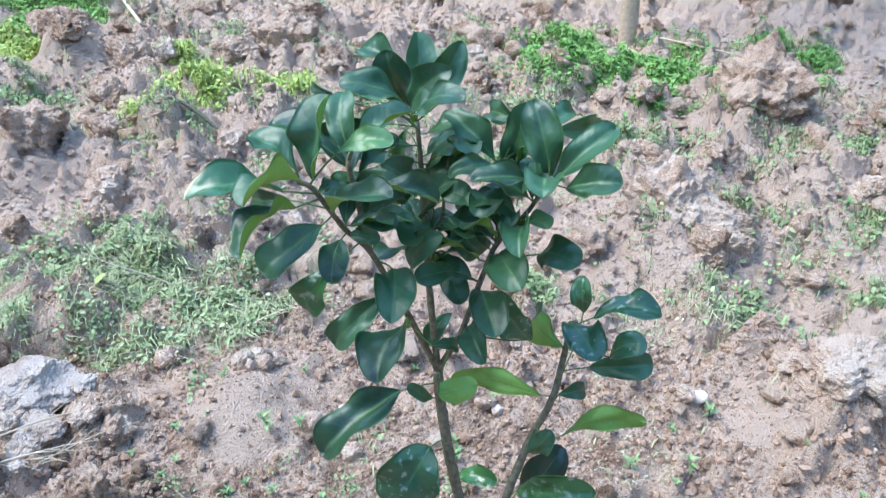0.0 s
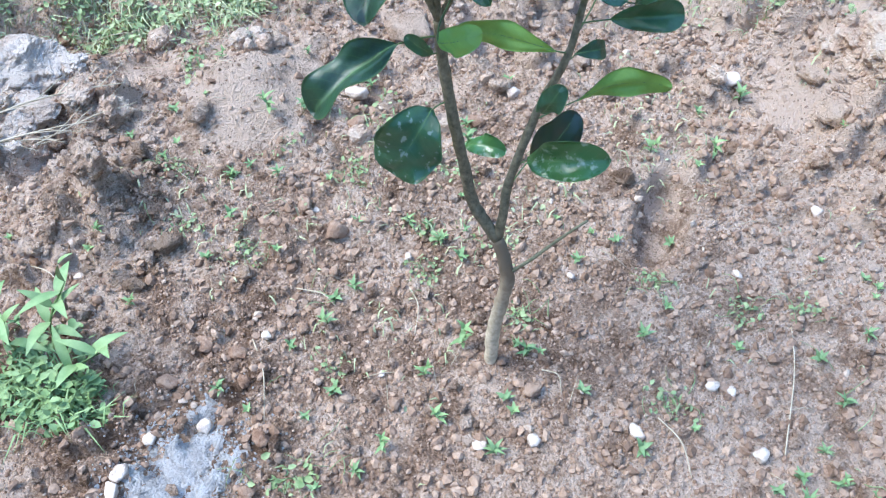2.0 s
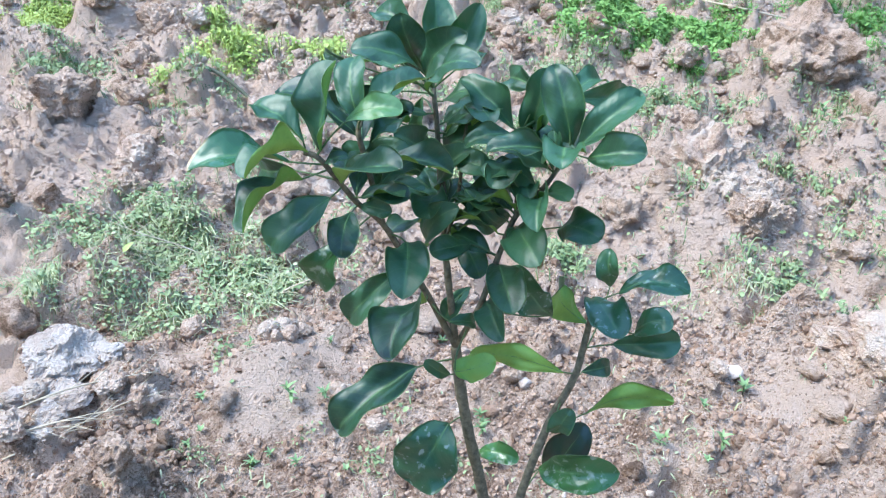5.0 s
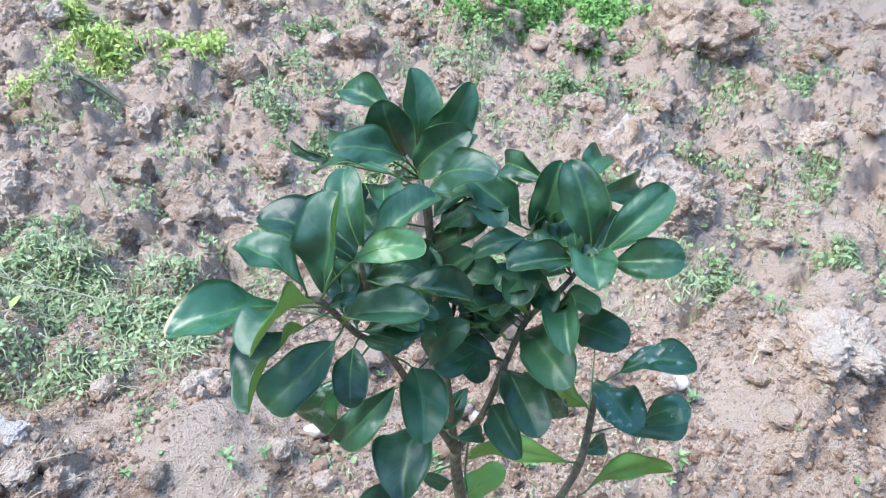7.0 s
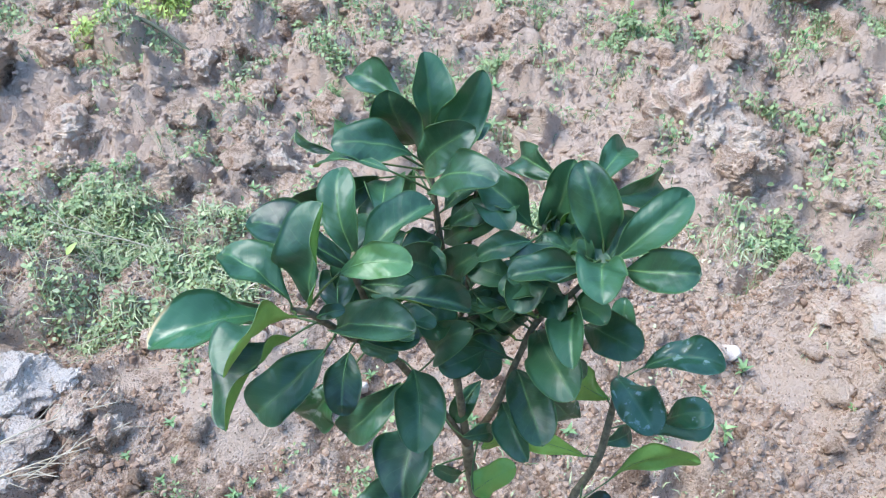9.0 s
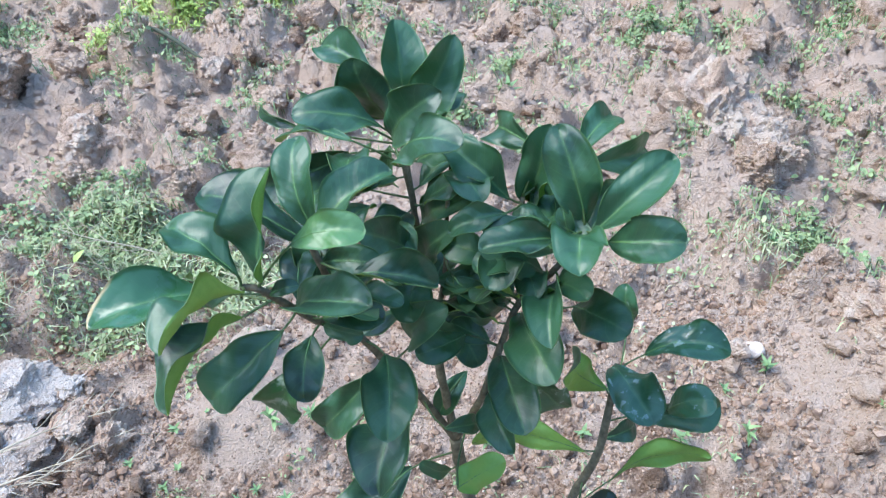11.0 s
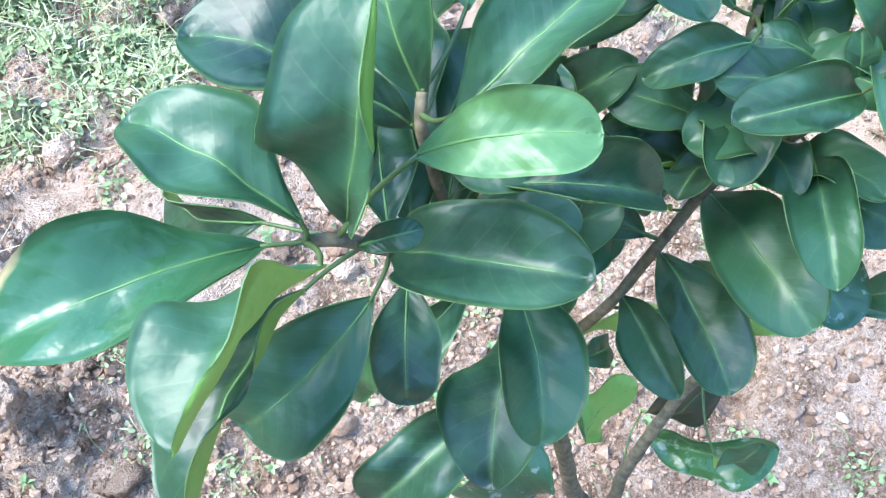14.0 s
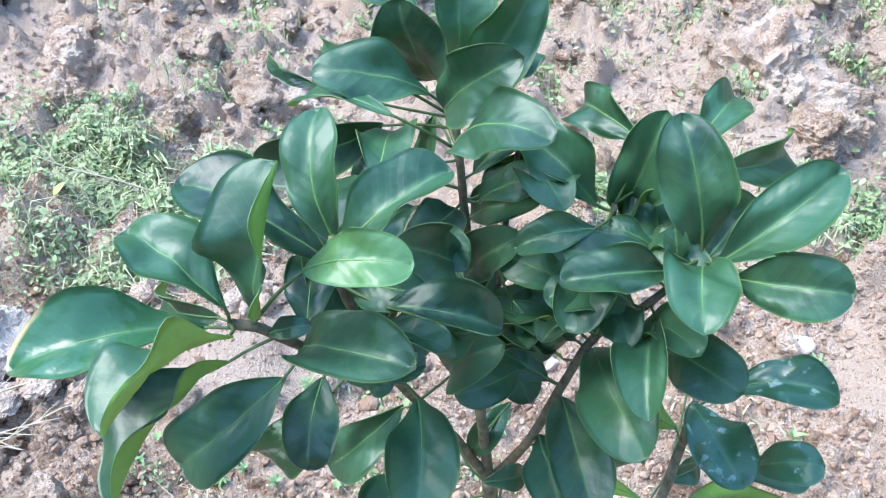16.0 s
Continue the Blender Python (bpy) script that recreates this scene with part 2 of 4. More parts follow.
def build_clods():
    rng = random.Random(11)
    for k, (x, y, a, b) in enumerate(CLODS + MORE_CLODS):
        pale = k in (0, 2, 5, 8, 20, 21, 7, 22, 24)
        high = min(a, b) * rng.uniform(0.95, 1.2) * (0.6 if k in (5, 7, 20, 22) else 1)
        me = lump_mesh("soil_clod", 100 + k, 5 if a > 0.08 else 4, 0.36, CHALK if k in (5, 20) else WHITE_CLAY if pale else CLAY, 1.0, (1, b / a, high / a))
        label = "large pale dry clod of clay in tilled soil" if pale else "rough brown clod of earth in tilled soil"
        lay("soil_clod", me, x, y, a, b * 1.1, high, rng.uniform(-25, 25), 0.86, label, "clod", "large clods")


def build_lumps():
    rng = random.Random(13)
    for k, (x, y, a) in enumerate(LUMPS):
        me = lump_mesh("small_clod", 700 + k, 4, 0.2, WHITE_CLAY, 1.0)
        lay("small_clod", me, x, y, a, a * rng.uniform(0.75, 1), a * rng.uniform(0.7, 0.9), rng.uniform(0, 360), 0.4, "pale whitish lump of dry clay lying on soil", "clod", "small clods")


def build_far_clods():
    """Ploughed-up lumps behind the bed, in uneven rows."""
    rng = random.Random(17)
    made = 0
    while made < 90:
        x, y = rng.uniform(-4.2, 2.0), rng.uniform(1.2, 5.4)
        if not -1.3 - 0.85 * y < x < 0.5 + 0.55 * y or noise.noise(Vector((x * 1.3, y * 2.2, 3))) < rng.uniform(-0.4, 0.2) or (x + 0.26) ** 2 / 0.4 + (y - 3.5) ** 2 / 0.3 < 1:
            continue
        a = rng.uniform(0.05, 0.11) * (0.8 + 0.12 * y)
        me = lump_mesh("soil_clod", 500 + made, 4, 0.34, rng.choice((WHITE_CLAY, CLAY, CLAY, CLAY)), 1.0)
        lay("soil_clod", me, x, y, a, a * rng.uniform(0.6, 0.9), a * rng.uniform(0.6, 0.85), rng.uniform(0, 360), 0.9, "rough dry clod of earth in ploughed soil", "clod", "large clods")
        made += 1


def build_small_clods():
    rng = random.Random(23)
    shapes = [lump_mesh("small_clod", 200 + k, 3, 0.36, CLAY if k % 3 else NODULE, 0.8) for k in range(12)]
    made = 0
    while made < 283:
        x, y = rng.uniform(-3.4, 1.9), rng.uniform(-0.3, 4.6)
        near = math.hypot(x - 0.1, y)
        if near < 0.55 and rng.random() < 0.93 or abs(x + 0.35) > 0.95 + 0.52 * y:
            continue
        if noise.noise(Vector((x * 1.7, y * 1.7, 0)) + Vector((5, 5, 0))) < rng.uniform(-0.5, 0.1):
            continue
        s = rng.uniform(0.016, 0.036) * (1 + 1.6 * rng.random() ** 4) * (0.7 if near < 0.9 else 1 + 0.18 * max(0, y - 1.5))
        k = rng.randrange(12)
        if near > 0.9 and k % 3 == 0:
            k += 1
        lay("small_clod", shapes[k], x, y, s, s * rng.uniform(0.7, 1), s * rng.uniform(0.6, 0.95), rng.uniform(0, 360), 0.45,
            "small pale lump of dry clay lying on soil" if k % 3 else "small brown lump of earth lying on soil", "clod", "small clods")
        made += 1


def build_chalk():
    """Broken pieces of the whitish clay beside the dry branches."""
    rng = random.Random(37)
    for k in range(26):
        x, y, s = rng.gauss(-1.27, 0.09), rng.gauss(0.30, 0.11), rng.uniform(0.018, 0.055)
        me = lump_mesh("small_clod", 900 + k, 4, 0.34, CHALK if k % 3 else WHITE_CLAY, 1.0)
        lay("small_clod", me, x, y, s, s * rng.uniform(0.6, 0.9), s * rng.uniform(0.4, 0.65), rng.uniform(0, 360), 0.75, "whitish broken lump of dry clay on soil", "clod", "small clods")


def build_heap():
    """The crumbling bank of dug earth beside the smooth slab."""
    rng = random.Random(29)
    shapes = [lump_mesh("small_clod", 800 + k, 3, 0.42, SOIL if k % 2 else NODULE, 0.85) for k in range(8)]
    for k in range(70):
        x, y = rng.gauss(-0.90, 0.13), rng.gauss(0.08, 0.12)
        s = 0.010 + 0.022 * rng.random() ** 2
        lay("small_clod", rng.choice(shapes), x, y, s, s * rng.uniform(0.7, 1), s * rng.uniform(0.6, 0.95), rng.uniform(0, 360), 0.45, "small brown lump of earth on a crumbling bank", "clod", "small clods")


# pebbles round the trunk: x, y, radius
PEBBLES = [(-0.402, 0.212, 0.028), (-0.132, -0.146, 0.018), (0.116, -0.037, 0.021), (-0.573, -0.245, 0.023), (-0.556, -0.136, 0.021), (-0.473, -0.138, 0.021),
           (-0.500, 0.577, 0.023), (-0.210, 0.664, 0.024), (-0.499, 0.260, 0.020), (-0.431, -0.197, 0.016), (-0.324, -0.406, 0.016), (-0.318, 0.917, 0.025),
           (0.379, 0.678, 0.018), (-0.098, 0.049, 0.015), (-0.374, -0.039, 0.013), (-0.369, 0.115, 0.013), (-0.337, -0.306, 0.022), (0.546, 0.646, 0.020),
           (0.495, 0.575, 0.012), (-0.632, 0.397, 0.014), (0.422, 0.138, 0.015), (0.076, -0.105, 0.009), (-0.239, 0.917, 0.017), (-0.042, -0.258, 0.008)]
WHITE_PEBBLES = [(-0.436, -0.084, 0.011), (0.451, 0.084, 0.014), (0.488, 0.084, 0.012), (0.325, -0.066, 0.019), (0.556, -0.039, 0.017), (0.047, -0.176, 0.015),
                 (0.143, -0.141, 0.014), (-0.504, -0.270, 0.010), (-0.460, -0.308, 0.015), (-0.542, -0.366, 0.015), (-0.537, 0.671, 0.030), (-0.147, 0.778, 0.021),
                 (0.372, 0.984, 0.031), (-0.477, 0.267, 0.010), (-0.230, 0.205, 0.011), (-0.551, -0.451, 0.020), (0.467, 0.381, 0.012), (0.619, 0.609, 0.018),
                 (-0.921, -0.020, 0.011), (0.208, -0.005, 0.008), (-0.530, -0.268, 0.012), (0.124, 0.264, 0.009), (-0.877, -0.079, 0.012), (-0.541, -0.487, 0.020),
                 (0.032, 0.465, 0.009), (-0.182, -0.090, 0.008)]


def build_pebbles():
    rng = random.Random(31)
    for rows, mat, label, seed in ((PEBBLES, BROWN_STONE, "rounded brown pebble lying on soil", 300), (WHITE_PEBBLES, STONE, "pale whitish pebble lying on soil", 320)):
        shapes = [lump_mesh("pebble", seed + k, 3, 0.2, mat, 0.85) for k in range(6)]
        for x, y, r in rows:
            lay("pebble", rng.choice(shapes), x, y, r * 1.1, r * rng.uniform(0.8, 1.05), r * rng.uniform(0.7, 0.95), rng.uniform(0, 360), 0.3, label, "pebble", "pebbles")


def scatter(name, rows, mat, label, seed, fine=0.004):
    """Many crumbs in one mesh: rows of x, y, radius; those below fine are simpler."""
    rng = np.random.RandomState(seed)
    g = (1 + 5 ** 0.5) / 2
    ico = np.array([(-1, g, 0), (1, g, 0), (-1, -g, 0), (1, -g, 0), (0, -1, g), (0, 1, g), (0, -1, -g), (0, 1, -g), (g, 0, -1), (g, 0, 1), (-g, 0, -1), (-g, 0, 1)]) / 1.9
    tri = np.array([(0, 11, 5), (0, 5, 1), (0, 1, 7), (0, 7, 10), (0, 10, 11), (1, 5, 9), (5, 11, 4), (11, 10, 2), (10, 7, 6), (7, 1, 8)] +
                   [(3, 9, 4), (3, 4, 2), (3, 2, 6), (3, 6, 8), (3, 8, 9), (4, 9, 5), (2, 4, 11), (6, 2, 10), (8, 6, 7), (9, 8, 1)])
    small = np.array([(1, 0, 0), (-1, 0, 0), (0, 1, 0), (0, -1, 0), (0, 0, 1), (0, 0, -1)]) * 1.05
    sides = np.array([(0, 2, 4), (2, 1, 4), (1, 3, 4), (3, 0, 4), (2, 0, 5), (1, 2, 5), (3, 1, 5), (0, 3, 5)])
    verts, faces, at = [], [], 0
    for x, y, r in rows:
        body, cut = (small, sides) if r < fine else (ico, tri)
        shape = body * (1 + 0.25 * rng.randn(len(body), 1)) * (0.75 + 0.5 * rng.rand(1, 3))
        turn = np.array(Euler(tuple(6.28 * rng.rand(3))).to_matrix())
        verts.append(shape @ turn.T * r * (1, 1, 0.85) + (x, y, height(x, y) + 0.3 * r))
        faces.append(cut + at)
        at += len(body)
    ob = mesh_object(name, np.concatenate(verts).tolist(), np.concatenate(faces).tolist(), mat, False)
    return tagged(ob, label, "soil crumbs", kind="stuff")


def crumb_material():
    m, n, l, b = material("soil_crumbs", 0.95)
    geo = n.new("ShaderNodeNewGeometry")
    r = ramp(n, [(0.0, (0.22, 0.138, 0.093)), (0.5, (0.37, 0.25, 0.178)), (0.985, (0.47, 0.335, 0.245)), (1.0, (0.62, 0.49, 0.38))])
    l.new(geo.outputs["Random Per Island"], r.inputs[0])
    t = noise_tex(n, l, 150, 4, 0.6, geo.outputs["Position"])
    bp = n.new("ShaderNodeBump")
    bp.inputs["Strength"].default_value, bp.inputs["Distance"].default_value = 0.8, 0.004
    l.new(t.outputs[0], bp.inputs["Height"])
    l.new(bp.outputs[0], b.inputs["Normal"])
    mix = n.new("ShaderNodeMixRGB")
    mix.blend_type, mix.inputs[0].default_value = "OVERLAY", 0.6
    l.new(r.outputs[0], mix.inputs[1])
    l.new(t.outputs[0], mix.inputs[2])
    l.new(mix.outputs[0], b.inputs["Base Color"])
    b.inputs["Specular IOR Level"].default_value = 0.1
    return m


def build_crumbs():
    rng = random.Random(41)
    near, wide = [], []
    while len(near) < 72000:
        x, y = rng.uniform(-1.65, 0.95), rng.uniform(-0.62, 1.2)
        if not -0.95 - 0.55 * (y + 0.5) < x < 0.65 + 0.4 * (y + 0.5):
            continue
        if rng.random() < 0.8 * calm(x, y) or math.hypot(x + 0.455, (y + 0.41) / 1.2) < rng.uniform(0.06, 0.12):
            continue
        near.append((x, y, 0.0014 + 0.0030 * rng.random() ** 2.2 + 0.009 * rng.random() ** 16))
    while len(wide) < 26000:
        x, y = rng.uniform(-4.0, 1.4), rng.uniform(0.9, 4.2)
        if not -1.3 - 0.85 * y < x < 0.55 + 0.5 * y:
            continue
        wide.append((x, y, 0.0035 + 0.006 * rng.random() ** 2 + 0.012 * rng.random() ** 7))
    mat = crumb_material()
    scatter("soil_crumbs", near, mat, "fine reddish-brown soil crumbs strewn over tilled ground", 1)
    scatter("soil_crumbs", wide, SOIL, "loose pale and brown soil crumbs among clods", 2, 0.007)
    nodules = []
    while len(nodules) < 950:
        x, y = rng.uniform(-1.25, 0.95), rng.uniform(-0.62, 1.4)
        if abs(x + 0.1) > 0.75 + 0.4 * (y + 0.5) or noise.noise(Vector((x * 3, y * 3, 8))) < rng.uniform(-0.5, 0.3) or calm(x, y) > 0.3:
            continue
        nodules.append((x, y, 0.0055 + 0.0105 * rng.random() ** 2.2))
    scatter("soil_nodules", nodules, SOIL, "rounded brown earth nodules strewn over tilled ground", 4)
    ash = []
    while len(ash) < 5000:
        a, r = rng.uniform(0, 6.28), abs(rng.gauss(0, 0.075))
        ash.append((-0.455 + r * math.cos(a), -0.40 + 1.2 * r * math.sin(a), rng.uniform(0.001, 0.0038)))
    verts, faces, w = [], [], 61
    for j in range(w):
        for i in range(w):
            u, v = i / 30 - 1, j / 30 - 1
            x, y = -0.455 + 0.13 * u, -0.41 + 0.16 * v
            edge = 0.8 - 1.2 * math.hypot(u, v) + 1.0 * noise.fractal(Vector((x * 16, y * 16, 2)), 0.8, 2.0, 5)
            verts.append((x, y, height(x, y) + max(-0.006, min(0.006, 0.012 * edge)) + 0.002 * noise.noise(Vector((x * 90, y * 90, 0)))))
    for j in range(w - 1):
        for i in range(w - 1):
            faces.append((j * w + i, j * w + i + 1, (j + 1) * w + i + 1, (j + 1) * w + i))
    tagged(mesh_object("ash_heap", verts, faces, ASH), "small spill of pale grey ash on soil", "ash", kind="stuff")
    scatter("ash_grains", ash, ASH, "pale grey ash grains strewn over soil", 3)


build_clods()
build_lumps()
build_far_clods()
build_small_clods()
build_heap()
build_chalk()
build_pebbles()
build_crumbs()


# ---- unseen backdrop ring ----
def build_backdrop_ring():
    """A dark tree-like ring, unseen, added to block low sky and darken leaf reflections."""
    m, n, l, b = material("backdrop_foliage", 0.9)
    t = noise_tex(n, l, 0.9, 8, 0.7, n.new("ShaderNodeNewGeometry").outputs["Position"])
    r = ramp(n, [(0.35, (0.018, 0.032, 0.012)), (0.7, (0.07, 0.11, 0.035))])
    l.new(t.outputs[0], r.inputs[0])
    l.new(r.outputs[0], b.inputs["Base Color"])
    verts, faces, around = [], [], 160
    for k in range(around):
        a = 2 * math.pi * k / around
        out = Vector((math.cos(a), math.sin(a), 0))
        top = 8.6 + 3.0 * noise.fractal(out * 4, 1.0, 2.0, 4)
        for j in range(9):
            s = j / 8
            bulge = 1.6 * math.sin(math.pi * s) + 0.7 * noise.fractal(out * 9 + Vector((0, 0, 3 * s)), 1.0, 2.0, 3)
            p = out * (13.5 - bulge + 1.5 * s)
            verts.append((p.x, p.y + 1, top * s - 0.2))
    for k in range(around):
        for j in range(8):
            i = (k + 1) % around
            faces.append((k * 9 + j, i * 9 + j, i * 9 + j + 1, k * 9 + j + 1))
    tagged(mesh_object("backdrop", verts, faces, m), "unseen dark green backdrop ring added to darken leaf reflections", "tree line", kind="structure")


build_backdrop_ring()


# ---- the sapling ----
def plant_material(name, rough, low, high, scale, bump=0.0, spec=0.5):
    m, n, l, b = material(name, rough)
    geo = n.new("ShaderNodeNewGeometry").outputs["Position"]
    t = noise_tex(n, l, scale, 6, 0.65, geo)
    r = ramp(n, [(0.32, low), (0.68, high)])
    l.new(t.outputs[0], r.inputs[0])
    l.new(r.outputs[0], b.inputs["Base Color"])
    b.inputs["Specular IOR Level"].default_value = spec
    if bump:
        bp = n.new("ShaderNodeBump")
        bp.inputs["Strength"].default_value, bp.inputs["Distance"].default_value = bump, 0.002
        l.new(t.outputs[0], bp.inputs["Height"])
        l.new(bp.outputs[0], b.inputs["Normal"])
    return m


BARK = plant_material("grey_brown_bark", 0.85, (0.44, 0.36, 0.25), (0.76, 0.66, 0.49), 90, 0.5, 0.2)


def weather_bark(m):
    """The bark is pale at the foot and turns dark brown towards the fork."""
    n, l = m.node_tree.nodes, m.node_tree.links
    b = n["Principled BSDF"]
    pale = b.inputs["Base Color"].links[0].from_socket
    geo = n.new("ShaderNodeNewGeometry").outputs["Position"]
    sep = n.new("ShaderNodeSeparateXYZ")
    l.new(geo, sep.inputs[0])
    blot = noise_tex(n, l, 28, 5, 0.6, geo)
    at = n.new("ShaderNodeMath")
    at.operation = "MULTIPLY_ADD"
    l.new(blot.outputs[0], at.inputs[0])
    at.inputs[1].default_value = 0.16
    l.new(sep.outputs[2], at.inputs[2])
    up = n.new("ShaderNodeMapRange")
    l.new(at.outputs[0], up.inputs[0])
    up.inputs[1].default_value, up.inputs[2].default_value = 0.16, 0.36
    mix = n.new("ShaderNodeMixRGB")
    l.new(up.outputs[0], mix.inputs[0])
    l.new(pale, mix.inputs[1])
    mix.inputs[2].default_value = (0.20, 0.155, 0.105, 1)
    l.new(mix.outputs[0], b.inputs["Base Color"])


weather_bark(BARK)
GREEN_BARK = plant_material("green_grey_bark", 0.75, (0.085, 0.078, 0.048), (0.25, 0.215, 0.14), 110, 0.4, 0.25)
DRY_BARK = plant_material("dry_twig", 0.9, (0.14, 0.15, 0.09), (0.26, 0.25, 0.17), 120, 0.3, 0.15)
PETIOLE = plant_material("green_stalk", 0.5, (0.055, 0.10, 0.03), (0.12, 0.19, 0.06), 60)
MIDRIB = plant_material("pale_midrib", 0.5, (0.08, 0.20, 0.06), (0.16, 0.30, 0.10), 50)


def leaf_material(name, dark, light, vein, rough, spots=None, edge=False):
    """Blade seen by its uv: u across, v along; pale veins and rim, blotches at two scales."""
    m, n, l, b = material(name, rough)
    geo = n.new("ShaderNodeNewGeometry").outputs["Position"]
    info = n.new("ShaderNodeObjectInfo")
    t1, t2 = noise_tex(n, l, 22, 4, 0.6, geo), noise_tex(n, l, 190, 5, 0.6, geo)
    add = n.new("ShaderNodeMath")
    add.operation = "MULTIPLY_ADD"
    l.new(t2.outputs[0], add.inputs[0])
    add.inputs[1].default_value = 0.4
    l.new(t1.outputs[0], add.inputs[2])
    var = n.new("ShaderNodeMath")
    var.operation = "MULTIPLY_ADD"
    l.new(info.outputs["Random"], var.inputs[0])
    var.inputs[1].default_value = 0.46
    l.new(add.outputs[0], var.inputs[2])
    base = ramp(n, [(0.50, dark), (1.0, light)])
    l.new(var.outputs[0], base.inputs[0])
    # side veins run obliquely from the midrib: v - 0.5 |u| in steps
    uv = n.new("ShaderNodeTexCoord").outputs["UV"]
    sep = n.new("ShaderNodeSeparateXYZ")
    l.new(uv, sep.inputs[0])

    def op(kind, a, c=None):
        k = n.new("ShaderNodeMath")
        k.operation = kind
        for slot, val in ((0, a), (1, c)):
            if isinstance(val, (int, float)):
                k.inputs[slot].default_value = val
            elif val is not None:
                l.new(val, k.inputs[slot])
        return k.outputs[0]

    across = op("ABSOLUTE", op("MULTIPLY", op("SUBTRACT", sep.outputs[0], 0.5), 2.0))
    saw = op("FRACT", op("MULTIPLY", op("SUBTRACT", sep.outputs[1], op("MULTIPLY", across, 0.22)), 9.0))
    line = op("LESS_THAN", op("ABSOLUTE", op("SUBTRACT", saw, 0.5)), 0.035)
    line = op("MULTIPLY", line, op("LESS_THAN", across, 0.8))
    rim = op("MULTIPLY", op("MAXIMUM", op("SUBTRACT", across, 0.93), 0.0), 30.0)
    beside = op("MULTIPLY", op("MAXIMUM", op("SUBTRACT", 1.0, op("MULTIPLY", across, 9.0)), 0.0), 0.22)
    mask = op("MINIMUM", op("ADD", beside, op("ADD", op("MULTIPLY", line, 0.10), op("MULTIPLY", rim, 0.22))), 0.8)
    mix = n.new("ShaderNodeMixRGB")
    l.new(mask, mix.inputs[0])
    l.new(base.outputs[0], mix.inputs[1])
    mix.inputs[2].default_value = (*vein, 1)
    colour = mix.outputs[0]
    if spots:
        scale, low, high, tone = spots
        s = noise_tex(n, l, scale, 3, 0.55, geo)
        sr = ramp(n, [(low, (0, 0, 0)), (high, (1, 1, 1))])
        where = s.outputs[0]
        if edge:
            where = op("ADD", op("MULTIPLY", where, 0.15), op("SUBTRACT", op("MULTIPLY", sep.outputs[1], 0.75), op("MULTIPLY", sep.outputs[0], 0.75)))
        l.new(where, sr.inputs[0])
        mix2 = n.new("ShaderNodeMixRGB")
        l.new(sr.outputs[0], mix2.inputs[0])
        l.new(colour, mix2.inputs[1])
        mix2.inputs[2].default_value = (*tone, 1)
        colour = mix2.outputs[0]
    l.new(colour, b.inputs["Base Color"])
    rr = n.new("ShaderNodeMapRange")
    l.new(t1.outputs[0], rr.inputs[0])
    rr.inputs[3].default_value, rr.inputs[4].default_value = rough - 0.06, rough + 0.08
    l.new(rr.outputs[0], b.inputs["Roughness"])
    bp = n.new("ShaderNodeBump")
    bp.inputs["Strength"].default_value, bp.inputs["Distance"].default_value = 0.55, 0.003
    quilt = noise_tex(n, l, 75, 3, 0.5, geo)
    l.new(op("ADD", op("ADD", t1.outputs[0], op("MULTIPLY", quilt.outputs[0], 0.5)), op("MULTIPLY", op("ABSOLUTE", op("SUBTRACT", saw, 0.5)), 0.22)), bp.inputs["Height"])
    l.new(bp.outputs[0], b.inputs["Normal"])
    b.inputs["Specular IOR Level"].default_value = 0.7
    b.inputs["Coat Weight"].default_value, b.inputs["Coat Roughness"].default_value = 0.05, 0.2
    through_light = n.new("ShaderNodeBsdfTranslucent")
    through_light.inputs["Color"].default_value = (0.24, 0.46, 0.04, 1)
    join = n.new("ShaderNodeMixShader")
    join.inputs[0].default_value = 0.2
    l.new(b.outputs[0], join.inputs[1])
    l.new(through_light.outputs[0], join.inputs[2])
    l.new(join.outputs[0], n["Material Output"].inputs["Surface"])
    return m


TOP = leaf_material("leaf_upper", (0.003, 0.021, 0.015), (0.042, 0.125, 0.058), (0.23, 0.40, 0.14), 0.44)
LOWER = leaf_material("leaf_underside", (0.14, 0.31, 0.045), (0.27, 0.47, 0.085), (0.24, 0.40, 0.12), 0.5)
YOUNG = leaf_material("leaf_light_green", (0.05, 0.15, 0.05), (0.12, 0.26, 0.09), (0.24, 0.40, 0.16), 0.42)
BURNT = leaf_material("leaf_scorched", (0.006, 0.034, 0.024), (0.046, 0.150, 0.066), (0.16, 0.30, 0.12), 0.28, (30, 0.62, 0.68, (0.66, 0.51, 0.27)), True)
NEAR_BLACK = leaf_material("leaf_near_black", (0.003, 0.008, 0.009), (0.014, 0.034, 0.032), (0.05, 0.10, 0.06), 0.38)
PATCHY = leaf_material("leaf_bleached", (0.018, 0.080, 0.030), (0.055, 0.160, 0.050), (0.2, 0.33, 0.16), 0.28, (46, 0.55, 0.62, (0.34, 0.42, 0.30)))
MINED = leaf_material("leaf_mined", (0.014, 0.065, 0.038), (0.045, 0.135, 0.065), (0.2, 0.33, 0.18), 0.32, (75, 0.60, 0.66, (0.28, 0.38, 0.30)))


def part(name, verts, faces, mat, parent, label="", smooth=True):
    ob = mesh_object(name, verts, faces, mat, smooth)
    ob.parent = parent
    return tagged(ob, label)


